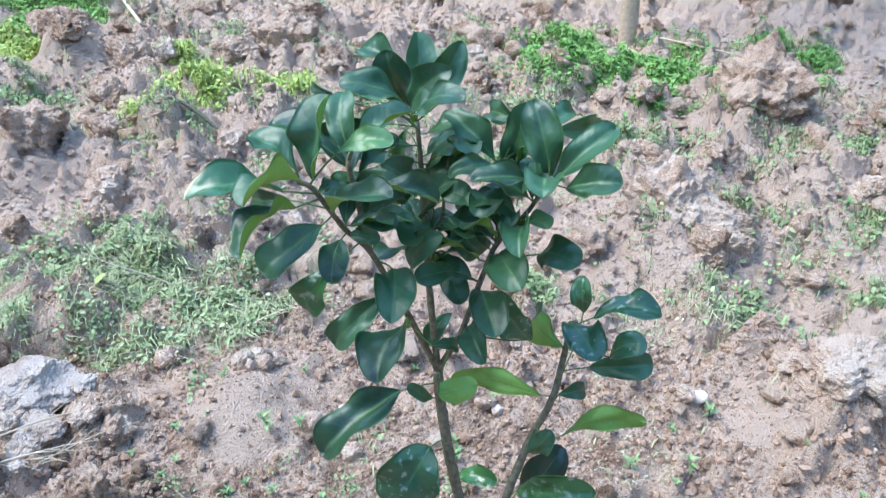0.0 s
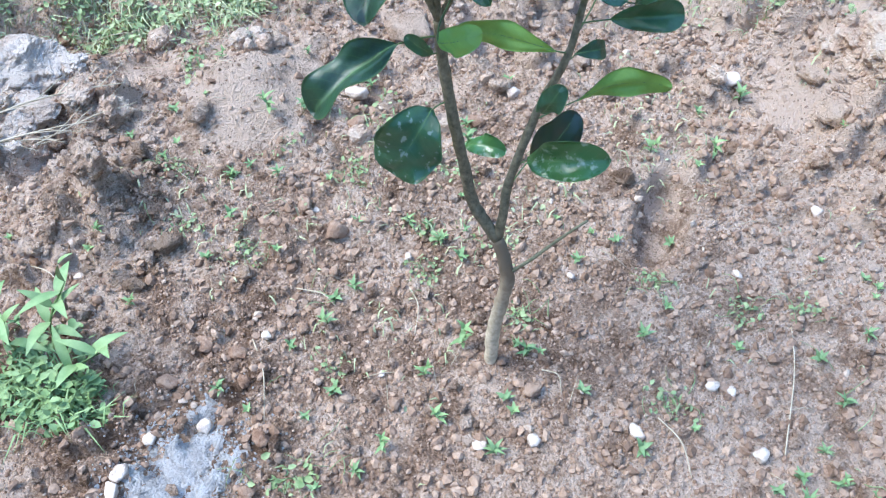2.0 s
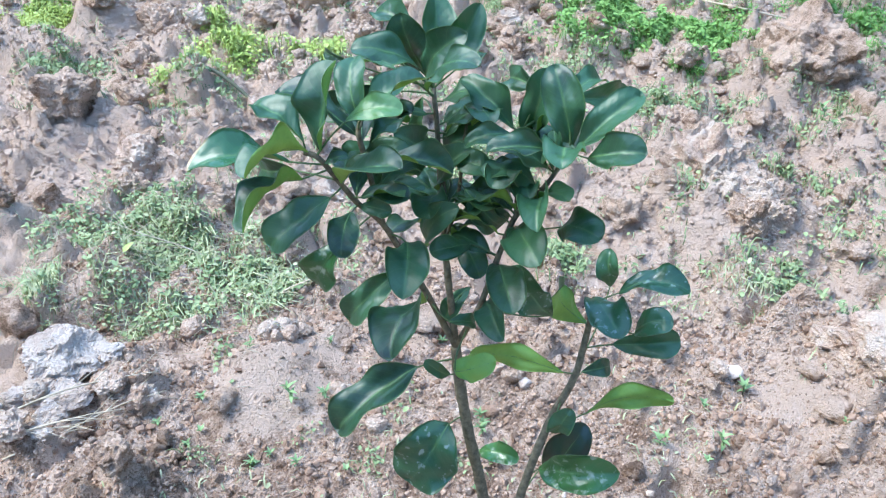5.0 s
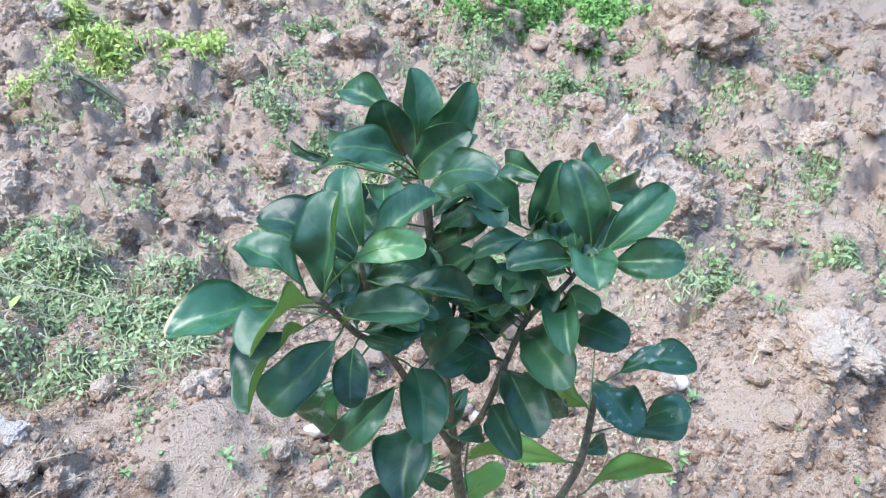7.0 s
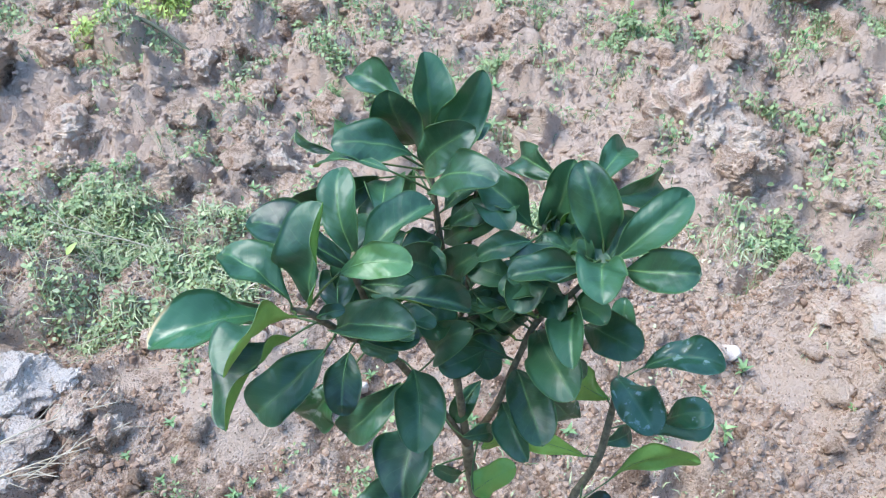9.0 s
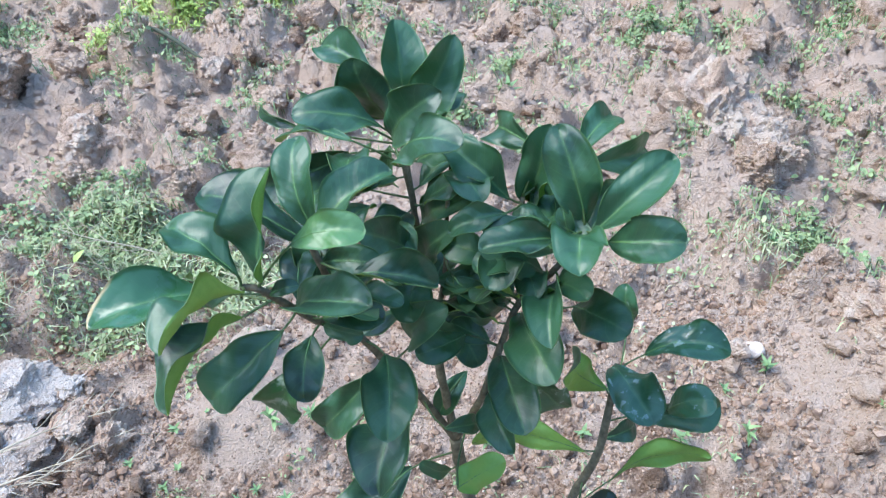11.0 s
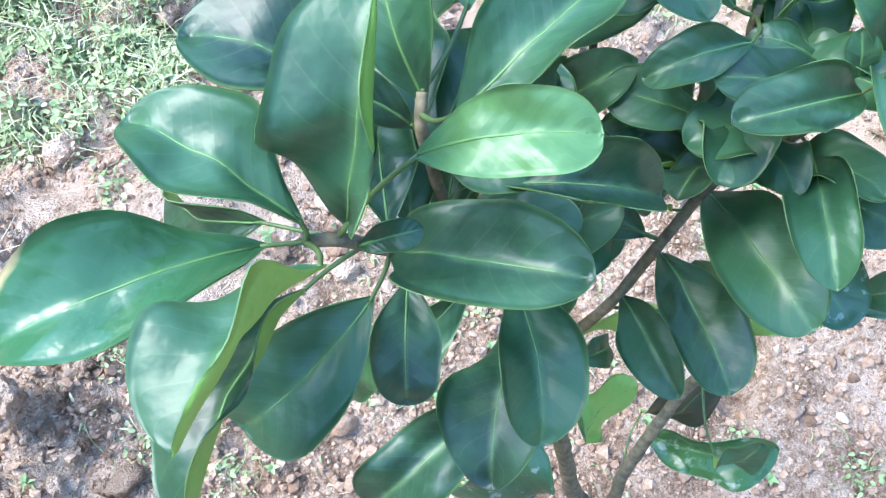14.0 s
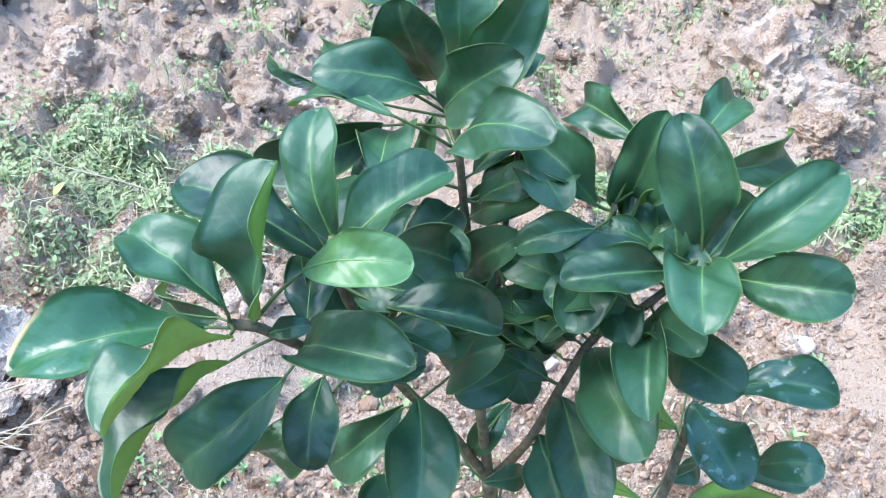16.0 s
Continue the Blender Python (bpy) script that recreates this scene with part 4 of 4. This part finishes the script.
def sward(name, patches, mat, label, seed, blades, leaves, tall, size):
    """Grass blades and small round leaves over oval patches (x, y, half width, half depth); blades and leaves to the square metre."""
    rng = random.Random(seed)
    for px, py, rx, ry in patches:
        verts, faces = [], []

        def spot():
            for tries in range(5):
                u, v = rng.gauss(0, 0.42), rng.gauss(0, 0.42)
                x, y = px + rx * u, py + ry * v
                if u * u + v * v < 1.4 and noise.noise(Vector((x * 9, y * 9, 4))) + 1.3 * noise.noise(Vector((x * 3.4, y * 3.4, 9))) > rng.uniform(-0.15, 0.45):
                    return Vector((x, y, height(x, y) - 0.004))
            return None

        area = math.pi * rx * ry
        for _ in range(int(blades * area)):
            p, a, h, lean = spot(), rng.uniform(0, 6.28), tall * rng.uniform(0.4, 1.2), rng.uniform(0.2, 1.3)
            if p is None:
                continue
            d, w = Vector((math.cos(a), math.sin(a), 0)), rng.uniform(0.0012, 0.0028)
            s = Vector((-d.y, d.x, 0)) * w
            mid, tip = p + d * h * 0.3 * lean + Vector((0, 0, 0.65 * h)), p + d * h * lean + Vector((0, 0, h * (0.95 - 0.45 * lean)))
            k = len(verts)
            verts += [p - s, p + s, mid + s * 0.8, mid - s * 0.8, tip]
            faces += [(k, k + 1, k + 2, k + 3), (k + 3, k + 2, k + 4)]
        for _ in range(int(leaves * area)):
            p = spot()
            if p is None:
                continue
            p.z += tall * rng.uniform(0.15, 0.8)
            r = size * rng.uniform(0.5, 1.25)
            m = Euler((rng.gauss(0, 0.45), rng.gauss(0, 0.45), rng.uniform(0, 6.28))).to_matrix()
            k = len(verts)
            verts += [p + m @ Vector(q) * r for q in ((-1, 0, 0), (-0.35, 0.55, 0.18), (0.5, 0.6, 0.2), (1, 0, -0.05), (0.5, -0.6, 0.2), (-0.35, -0.55, 0.18), (0.2, 0, 0))]
            faces += [(k, k + 6, k + 1), (k + 1, k + 6, k + 2), (k + 2, k + 6, k + 3), (k + 3, k + 6, k + 4), (k + 4, k + 6, k + 5), (k + 5, k + 6, k)]
        tagged(mesh_object(name, verts, faces, mat), label, "grass", kind="stuff")


sward("clover_patch", [(-0.22, 3.42, 0.62, 0.42), (-0.25, 3.6, 0.5, 0.4), (0.69, 3.80, 0.28, 0.36), (-3.45, 3.3, 0.5, 0.5), (0.01, 2.92, 0.20, 0.14)], BRIGHT, "bright green low clover growing over soil", 1, 9500, 8500, 0.07, 0.012)
sward("clover_patch", [(-3.2, 2.6, 0.16, 0.5), (-2.09, 2.17, 0.2, 0.2), (-1.66, 2.66, 0.18, 0.12), (-2.08, 2.5, 0.2, 0.18), (-2.3, 2.75, 0.12, 0.1)], SUNNY, "yellow-green weeds sprouting among clods, coloured as if sunlit", 2, 8500, 7500, 0.085, 0.012)
sward("grass_patch", [(-1.43, 1.36, 0.22, 0.22), (-1.33, 1.02, 0.32, 0.24), (-1.00, 1.00, 0.18, 0.18), (-1.65, 0.76, 0.2, 0.26), (-1.44, 1.14, 0.24, 0.2)], GRASS, "tangled green grass and weeds on soil", 3, 1100, 2400, 0.06, 0.0075)
sward("grass_patch", [(-1.33, 1.08, 0.42, 0.33), (-1.7, 0.72, 0.25, 0.3), (-0.95, 0.95, 0.22, 0.2), (-1.25, 0.72, 0.25, 0.12), (0.39, 1.33, 0.1, 0.08), (0.80, 1.32, 0.1, 0.09)], PALE, "pale wilted grass lying over soil", 4, 2600, 350, 0.07, 0.009)
sward("grass_patch", [(0.93, 2.05, 0.08, 0.2), (0.73, 2.76, 0.09, 0.14), (-0.98, 3.65, 0.15, 0.28), (-0.47, 2.1, 0.09, 0.18), (0.05, 2.78, 0.16, 0.12), (1.01, 2.82, 0.1, 0.18)], GRASS, "small tuft of green grass among clods", 5, 6500, 3600, 0.055, 0.009)
sward("grass_patch", [(-0.97, 0.58, 0.08, 0.08), (-0.79, 1.05, 0.09, 0.09), (-0.22, 0.28, 0.06, 0.05), (-0.25, -0.36, 0.09, 0.07), (0.67, -0.03, 0.07, 0.09), (-0.47, 0.62, 0.08, 0.08)], GRASS, "sparse grass seedlings on bare soil", 6, 1300, 1500, 0.028, 0.009)
sward("grass_patch", [(-0.5, 2.6, 1.5, 0.9), (0.2, 1.5, 0.7, 0.6), (-1.6, 1.9, 0.8, 0.6), (0.3, 0.6, 0.6, 0.5), (-0.4, 0.2, 0.7, 0.5)], PALE, "scattered thin dry grass over tilled soil", 7, 260, 25, 0.035, 0.007)
sward("grass_patch", [(-0.5, 2.7, 1.6, 0.9), (0.4, 1.8, 0.6, 0.6), (-1.7, 2.1, 0.9, 0.6), (0.7, 3.0, 0.6, 0.7), (-2.2, 3.2, 0.9, 0.6)], GRASS, "scattered green seedlings among clods", 9, 800, 600, 0.05, 0.010)
sward("weed_mat", [(-0.80, -0.33, 0.15, 0.12), (-0.72, -0.36, 0.10, 0.08)], LIGHT_WEED, "dense light green weed mat on soil", 8, 5000, 6500, 0.07, 0.011)


def tangle(name, patches, mat, label, seed, count, reach):
    """Long thin stems arching over one another on oval patches (x, y, half width, half depth)."""
    rng = random.Random(seed)
    for px, py, rx, ry in patches:
        verts, faces = [], []
        for _ in range(int(count * rx * ry)):
            x, y, a = px + rx * rng.gauss(0, 0.5), py + ry * rng.gauss(0, 0.5), rng.uniform(0, 6.28)
            if noise.noise(Vector((x * 6, y * 6, 4))) + 0.9 * noise.noise(Vector((x * 3.4, y * 3.4, 9))) < rng.uniform(-0.25, 0.35):
                continue
            n, bent, up = reach * rng.uniform(0.4, 1.2), rng.uniform(-0.9, 0.9), rng.uniform(0.1, 0.45)
            q = []
            for k in range(5):
                s = k / 4
                qx, qy = x + n * s * math.cos(a + bent * s), y + n * s * math.sin(a + bent * s)
                q.append(Vector((qx, qy, height(qx, qy) - 0.004 * (k == 0) + n * up * math.sin(2.6 * s) + 0.004 * s)))
            v, f = tube(q, rng.uniform(0.0007, 0.0015), 0.0005, 4)
            faces += [tuple(i + len(verts) for i in g) for g in f]
            verts += v
        tagged(mesh_object(name, verts, faces, mat), label, "grass", kind="stuff")


DUSTY = plant_material("dusty_weed", 0.65, (0.16, 0.235, 0.095), (0.40, 0.475, 0.25), 30, 0, 0.2)
LEFT = [(-1.55, 1.25, 0.40, 0.30), (-1.33, 0.98, 0.40, 0.26), (-1.75, 0.86, 0.30, 0.32), (-1.02, 0.95, 0.28, 0.2), (-1.3, 0.72, 0.35, 0.14), (-0.98, 1.2, 0.2, 0.2)]
tangle("dry_grass", LEFT, STRAW, "long dry straw stems tangled over soil", 21, 1100, 0.15)
tangle("dry_grass", LEFT, PALE, "long pale wilted stems tangled with weeds", 22, 1500, 0.10)
tangle("weed_tangle", LEFT + [(-0.25, -0.34, 0.12, 0.09), (0.70, -0.10, 0.09, 0.14), (0.66, 0.12, 0.10, 0.10)], DUSTY, "dusty green creeping weeds over soil", 23, 1700, 0.075)
sward("weed_tangle", LEFT, GRASS, "leafy green weeds tangled with dry grass", 27, 400, 2600, 0.06, 0.0095)
NEAR = [(-0.62, 0.42), (-0.35, 0.05), (-0.55, 0.10), (-0.18, 0.18), (-0.05, 0.30), (0.05, 0.14), (0.28, 0.30), (0.38, 0.02), (-0.30, -0.12), (0.50, 0.28), (-0.72, 0.12), (0.15, -0.26), (-0.85, 0.26), (0.30, 0.45), (-0.20, 0.48), (0.62, 0.32), (-0.45, 0.40), (0.0, 0.62)]
tangle("weed_tangle", [(x, y, 0.055, 0.045) for x, y in NEAR], DUSTY, "small dusty green creeping weed on bare soil", 24, 6500, 0.05)
sward("weed_tangle", [(x, y, 0.06, 0.05) for x, y in NEAR], DUSTY, "small dusty green creeping weed on bare soil", 25, 600, 4200, 0.022, 0.006)
sward("grass_patch", [(-0.6, 1.75, 0.25, 0.2), (0.55, 1.45, 0.2, 0.16), (-0.2, 1.3, 0.22, 0.15), (1.0, 1.6, 0.2, 0.25), (-1.0, 1.95, 0.3, 0.2), (-2.5, 1.9, 0.25, 0.2), (-2.8, 2.2, 0.3, 0.25), (-1.2, 2.75, 0.3, 0.2), (0.5, 2.0, 0.2, 0.2), (-0.1, 2.5, 0.3, 0.15)], GRASS, "green weeds sprouting between clods", 26, 3200, 3200, 0.06, 0.010)


def blade_mesh(length, width, droop, fat=0.45):
    """A weed's leaf along x, bowed, with thickness."""
    verts, faces, rows = [], [], 6
    for z in (0, -0.0005):
        for i in range(rows + 1):
            s = i / rows
            w = width * 0.5 * max(0.03, math.sin(math.pi * s ** fat)) ** 0.8
            c = droop * length * (s - s * s) * 2
            verts += [(length * s, -w, c + 0.25 * w + z), (length * s, 0, c + z), (length * s, w, c + 0.25 * w + z)]
    n = 3 * (rows + 1)
    for i in range(rows):
        for j in (0, 1):
            a = 3 * i + j
            faces += [(a, a + 3, a + 4, a + 1), (n + a, n + a + 1, n + a + 4, n + a + 3)]
    return verts, faces


def build_weed(seed, leaves, length, width, tall, mat, label):
    rng = random.Random(seed)
    root = tagged(new("weed"), label, "weed", "weeds")
    line = smooth_line([(0, 0, -0.01), (0.1 * tall, 0, 0.5 * tall), (0.3 * tall * rng.uniform(-1, 1), 0.1 * tall, tall)], 5)
    part("stem", *tube(line, 0.0016, 0.0009, 6), PETIOLE, root)
    shapes = [blade_mesh(length * rng.uniform(0.75, 1.15), width * rng.uniform(0.8, 1.2), rng.uniform(0.1, 0.35)) for _ in range(3)]
    for k in range(leaves):
        ob = part("leaf", *shapes[k % 3], mat, root)
        q = line[min(len(line) - 1, int(len(line) * (0.25 + 0.75 * (k + 1) / leaves)))]
        ob.matrix_local = pose(*q, 0, -rng.uniform(5, 50), 137.5 * k + rng.uniform(-20, 20))
    return root


def build_weeds():
    rng = random.Random(57)
    kinds = [build_weed(1, 6, 0.024, 0.012, 0.022, WEED, "small green weed seedling with oval leaves on soil"), build_weed(2, 8, 0.028, 0.009, 0.03, WEED, "small green weed with narrow leaves on soil"),
             build_weed(3, 5, 0.018, 0.012, 0.012, LIGHT_WEED, "tiny light green seedling on bare soil"), build_weed(4, 9, 0.034, 0.011, 0.045, LIGHT_WEED, "light green leafy weed growing in soil")]
    spots = [(-0.71, 0.30), (-0.99, 0.33), (-0.64, 0.05), (-0.65, 0.18), (-0.92, 0.43), (-0.74, -0.10), (-0.38, -0.09), (-0.37, 0.26), (-0.12, 0.24), (-0.10, -0.06), (-0.05, 0.03), (0.06, 0.06),
             (0.21, -0.01), (0.34, -0.10), (0.43, -0.02), (0.41, 0.94), (0.64, 0.48), (0.65, 0.21), (0.70, 0.12), (0.73, 0.45), (0.74, 0.29), (0.34, 0.65), (-0.60, 0.33), (-0.18, 0.27), (0.08, -0.18)]
    spots += [(-0.40, -0.25), (-0.15, -0.30), (0.49, 0.19), (0.59, -0.10), (0.07, -0.07), (0.14, 0.40), (0.20, 0.39), (-1.09, -0.03), (-0.21, -0.36), (0.63, -0.06), (0.70, -0.05), (0.64, -0.10), (0.67, 0.01),
              (-2.05, 2.2), (-2.2, 2.1), (-1.95, 2.12), (-2.4, 2.7), (-1.6, 2.6), (0.42, 1.35), (0.85, 2.2), (0.6, 2.5), (0.66, 2.6), (-0.45, 2.0), (-1.05, 1.25), (-0.88, 0.62)]
    spots += [(rng.uniform(-0.95, 0.8), rng.uniform(-0.45, 0.9)) for _ in range(55)]
    used = set()
    for x, y in spots:
        k = rng.randrange(4)
        m = pose(x, y, height(x, y) - 0.002, 0, 0, rng.uniform(0, 360)) @ Matrix.Scale(rng.uniform(0.55, 1.0) * (1.8 if y > 1.9 else 1), 4)
        if k in used:
            c = copy_thing(kinds[k], pose(0, 0, 0))
            c.matrix_world = m
        else:
            kinds[k].matrix_world = m
            used.add(k)


build_weeds()


def tall_weed(x, y, tall, lean, n, label):
    rng = random.Random(int(1000 * tall) + n)
    z = height(x, y)
    root = tagged(new("tall_weed"), label, "weed")
    line = smooth_line([(x, y, z - 0.01), (x + 0.2 * lean[0], y + 0.2 * lean[1], z + 0.5 * tall), (x + lean[0], y + lean[1], z + tall)], 8)
    part("stem", *tube(line, 0.0032, 0.0014, 7), PETIOLE, root)
    for k in range(n):
        s = 0.3 + 0.7 * (k + 1) / n
        shape = blade_mesh(rng.uniform(0.065, 0.10), rng.uniform(0.018, 0.026), rng.uniform(0.15, 0.4), 0.7)
        ob = part("leaf", *shape, LIGHT_WEED, root)
        ob.matrix_local = pose(*line[min(len(line) - 1, int(s * (len(line) - 1)))], 0, -rng.uniform(0, 45) - (30 if k == n - 1 else 0), 137.5 * k)


tall_weed(-0.80, -0.26, 0.16, (0.04, 0.06), 9, "upright light green weed with lance-shaped leaves")
tall_weed(-0.86, -0.30, 0.12, (-0.03, 0.02), 8, "upright light green weed with lance-shaped leaves")
tall_weed(-0.74, -0.32, 0.10, (0.09, 0.05), 6, "leaning light green weed with lance-shaped leaves")


def twig(name, points, r0, r1, mat, label, category="twig", group=""):
    z = [Vector((p[0], p[1], height(p[0], p[1]) + p[2])) for p in points]
    return tagged(mesh_object(name, *tube(smooth_line(z, 6), r0, r1, 7, 0.2), mat), label, category, group)


# dry branches beside the pale clods, a fallen leaf, a stump and sticks
def dry_branch(ax, ay, bx, by, rise, seed):
    """A dead branch lying over the clods: a crooked stem with forked side twigs."""
    rng = random.Random(seed)
    root = tagged(new("dry_branch"), "dry pale forked branch lying over clods", "branch", "dry branches")
    a, b = Vector((ax, ay, height(ax, ay) + 0.006)), Vector((bx, by, height(bx, by) + rise))
    way = b - a
    across = Vector((-way.y, way.x, 0)).normalized()
    line = smooth_line([a, a + way * 0.35 + across * rng.uniform(-0.012, 0.012) + Vector((0, 0, 0.012)), a + way * 0.7 + across * rng.uniform(-0.015, 0.015) + Vector((0, 0, 0.006)), b], 5)
    part("stem", *tube(line, 0.0030, 0.0010, 7, 0.2), STRAW, root)
    for k in range(5):
        q = line[3 + 2 * k + rng.randrange(2)]
        d = (way.normalized() + across * rng.choice((-1, 1)) * rng.uniform(0.35, 0.8) + Vector((0, 0, rng.uniform(-0.05, 0.3)))).normalized()
        n = way.length * rng.uniform(0.15, 0.34)
        part("twig", *tube(smooth_line([q, q + d * n * 0.5 + across * rng.uniform(-0.006, 0.006), q + d * n], 4), 0.0015, 0.0006, 5, 0.2), STRAW, root)


dry_branch(-1.27, 0.10, -0.99, 0.39, 0.05, 1)
dry_branch(-1.29, 0.17, -1.03, 0.42, 0.07, 2)
dry_branch(-1.25, 0.14, -1.05, 0.30, 0.03, 3)
dry_branch(-1.33, 0.10, -1.10, 0.25, 0.05, 4)
dry_branch(-0.98, 0.06, -0.86, -0.04, 0.015, 5)
dry_branch(-1.22, 1.00, -1.52, 0.90, 0.06, 6)
dry_branch(-0.98, 0.88, -0.78, 0.98, 0.05, 7)
dry_branch(-1.62, 0.72, -1.66, 0.86, 0.10, 8)


def fallen_leaf(x, y, z, turn, length, width):
    ob = mesh_object("fallen_leaf", *blade_mesh(length, width, 0.2, 0.7), SUNNY)
    ob.matrix_world = pose(x, y, height(x, y) + z, 15, -20, turn)
    tagged(ob, "yellowed fallen leaf lying on dry grass", "leaf")


fallen_leaf(-1.44, 0.84, 0.035, 70, 0.045, 0.018)
twig("stump", [(-2.16, 2.24, -0.02), (-2.13, 2.26, 0.09), (-2.09, 2.29, 0.19)], 0.026, 0.012, DRY_WOOD, "short pale broken stump standing in soil", "stump")
twig("stick", [(-3.25, 3.60, 0.03), (-3.0, 3.35, 0.04), (-2.74, 3.08, 0.03)], 0.014, 0.010, STRAW, "dry straight stick lying on soil", "stick")
twig("stick", [(0.02, 3.85, 0.05), (0.25, 3.72, 0.07), (0.55, 3.75, 0.05), (0.62, 3.8, 0.05)], 0.006, 0.003, STRAW, "bent dry stick lying on grass", "stick")
twig("stick", [(-2.05, 2.08, 0.03), (-1.85, 2.05, 0.04), (-1.62, 2.06, 0.02)], 0.010, 0.007, DRY_BARK, "dark dry stick lying between clods", "stick")
for k, (ax, ay, bx, by) in enumerate(((-1.02, -0.08, -0.86, -0.14), (0.60, -0.02, 0.58, 0.35), (-0.43, 0.05, -0.33, 0.03), (0.36, -0.02, 0.44, -0.12), (0.12, 0.02, 0.17, -0.02), (-0.20, 0.13, -0.15, 0.02), (-0.46, -0.10, -0.36, -0.26))):
    twig("straw", [(ax, ay, 0.006), ((ax + bx) / 2 + 0.01, (ay + by) / 2 + 0.01, 0.014), (bx, by, 0.004)], 0.0016, 0.0009, STRAW, "thin dry straw lying on soil", "straw", "straws")


def build_straw():
    rng = random.Random(77)
    verts, faces = [], []
    for _ in range(420):
        x, y = rng.uniform(-2.2, 1.1), rng.uniform(-0.55, 2.6)
        if rng.random() < 0.5:
            x, y = rng.gauss(-1.3, 0.3), rng.gauss(0.9, 0.3)
        a, n = rng.uniform(0, 6.28), rng.uniform(0.02, 0.075)
        d = Vector((math.cos(a), math.sin(a), 0))
        q = [Vector((x, y, 0)) + d * n * s + Vector((-d.y, d.x, 0)) * n * 0.25 * math.sin(3 * s) for s in (-0.5, 0, 0.5)]
        q = [Vector((v.x, v.y, height(v.x, v.y) + 0.004 + 0.008 * (k == 1))) for k, v in enumerate(q)]
        v, f = tube(q, 0.0009, 0.0006, 4)
        faces += [tuple(i + len(verts) for i in g) for g in f]
        verts += v
    tagged(mesh_object("straw_litter", verts, faces, STRAW), "thin dry straw litter strewn over soil", "litter", kind="stuff")


build_straw()


def build_far_tree():
    """The young tree behind the clover: its trunk, limbs and an airy crown above."""
    rng = random.Random(91)
    tree = tagged(new("tree"), "young tree with a smooth pale trunk standing in clover", "tree")
    x, y = -0.17, 4.0
    part("trunk", *tube(smooth_line([(x, y, -0.05), (x - 0.01, y + 0.01, 0.5), (x - 0.03, y, 1.1), (x, y + 0.02, 1.7)], 8), 0.052, 0.036, 12, 0.12), DRY_WOOD, tree, "smooth pale trunk")
    for k in range(5):
        a = 1.26 * k
        tip = (x + 0.55 * math.cos(a), y + 0.55 * math.sin(a), 2.4 + 0.12 * k)
        part("limb", *tube(smooth_line([(x, y + 0.02, 1.6), (x + 0.2 * math.cos(a), y + 0.2 * math.sin(a), 1.95), tip], 6), 0.024, 0.008, 8, 0.1), DRY_WOOD, tree)
        verts, faces = [], []
        for _ in range(160):
            p = Vector(tip) + Vector((rng.gauss(0, 0.2), rng.gauss(0, 0.2), rng.gauss(0, 0.18)))
            v, f = blade_mesh(0.09, 0.045, 0.2, 0.8)
            m = pose(*p, rng.uniform(-40, 40), rng.uniform(-40, 40), rng.uniform(0, 360))
            faces += [tuple(i + len(verts) for i in g) for g in f]
            verts += [m @ Vector(q) for q in v]
        part("crown", verts, faces, WEED, tree, "airy green foliage")


build_far_tree()
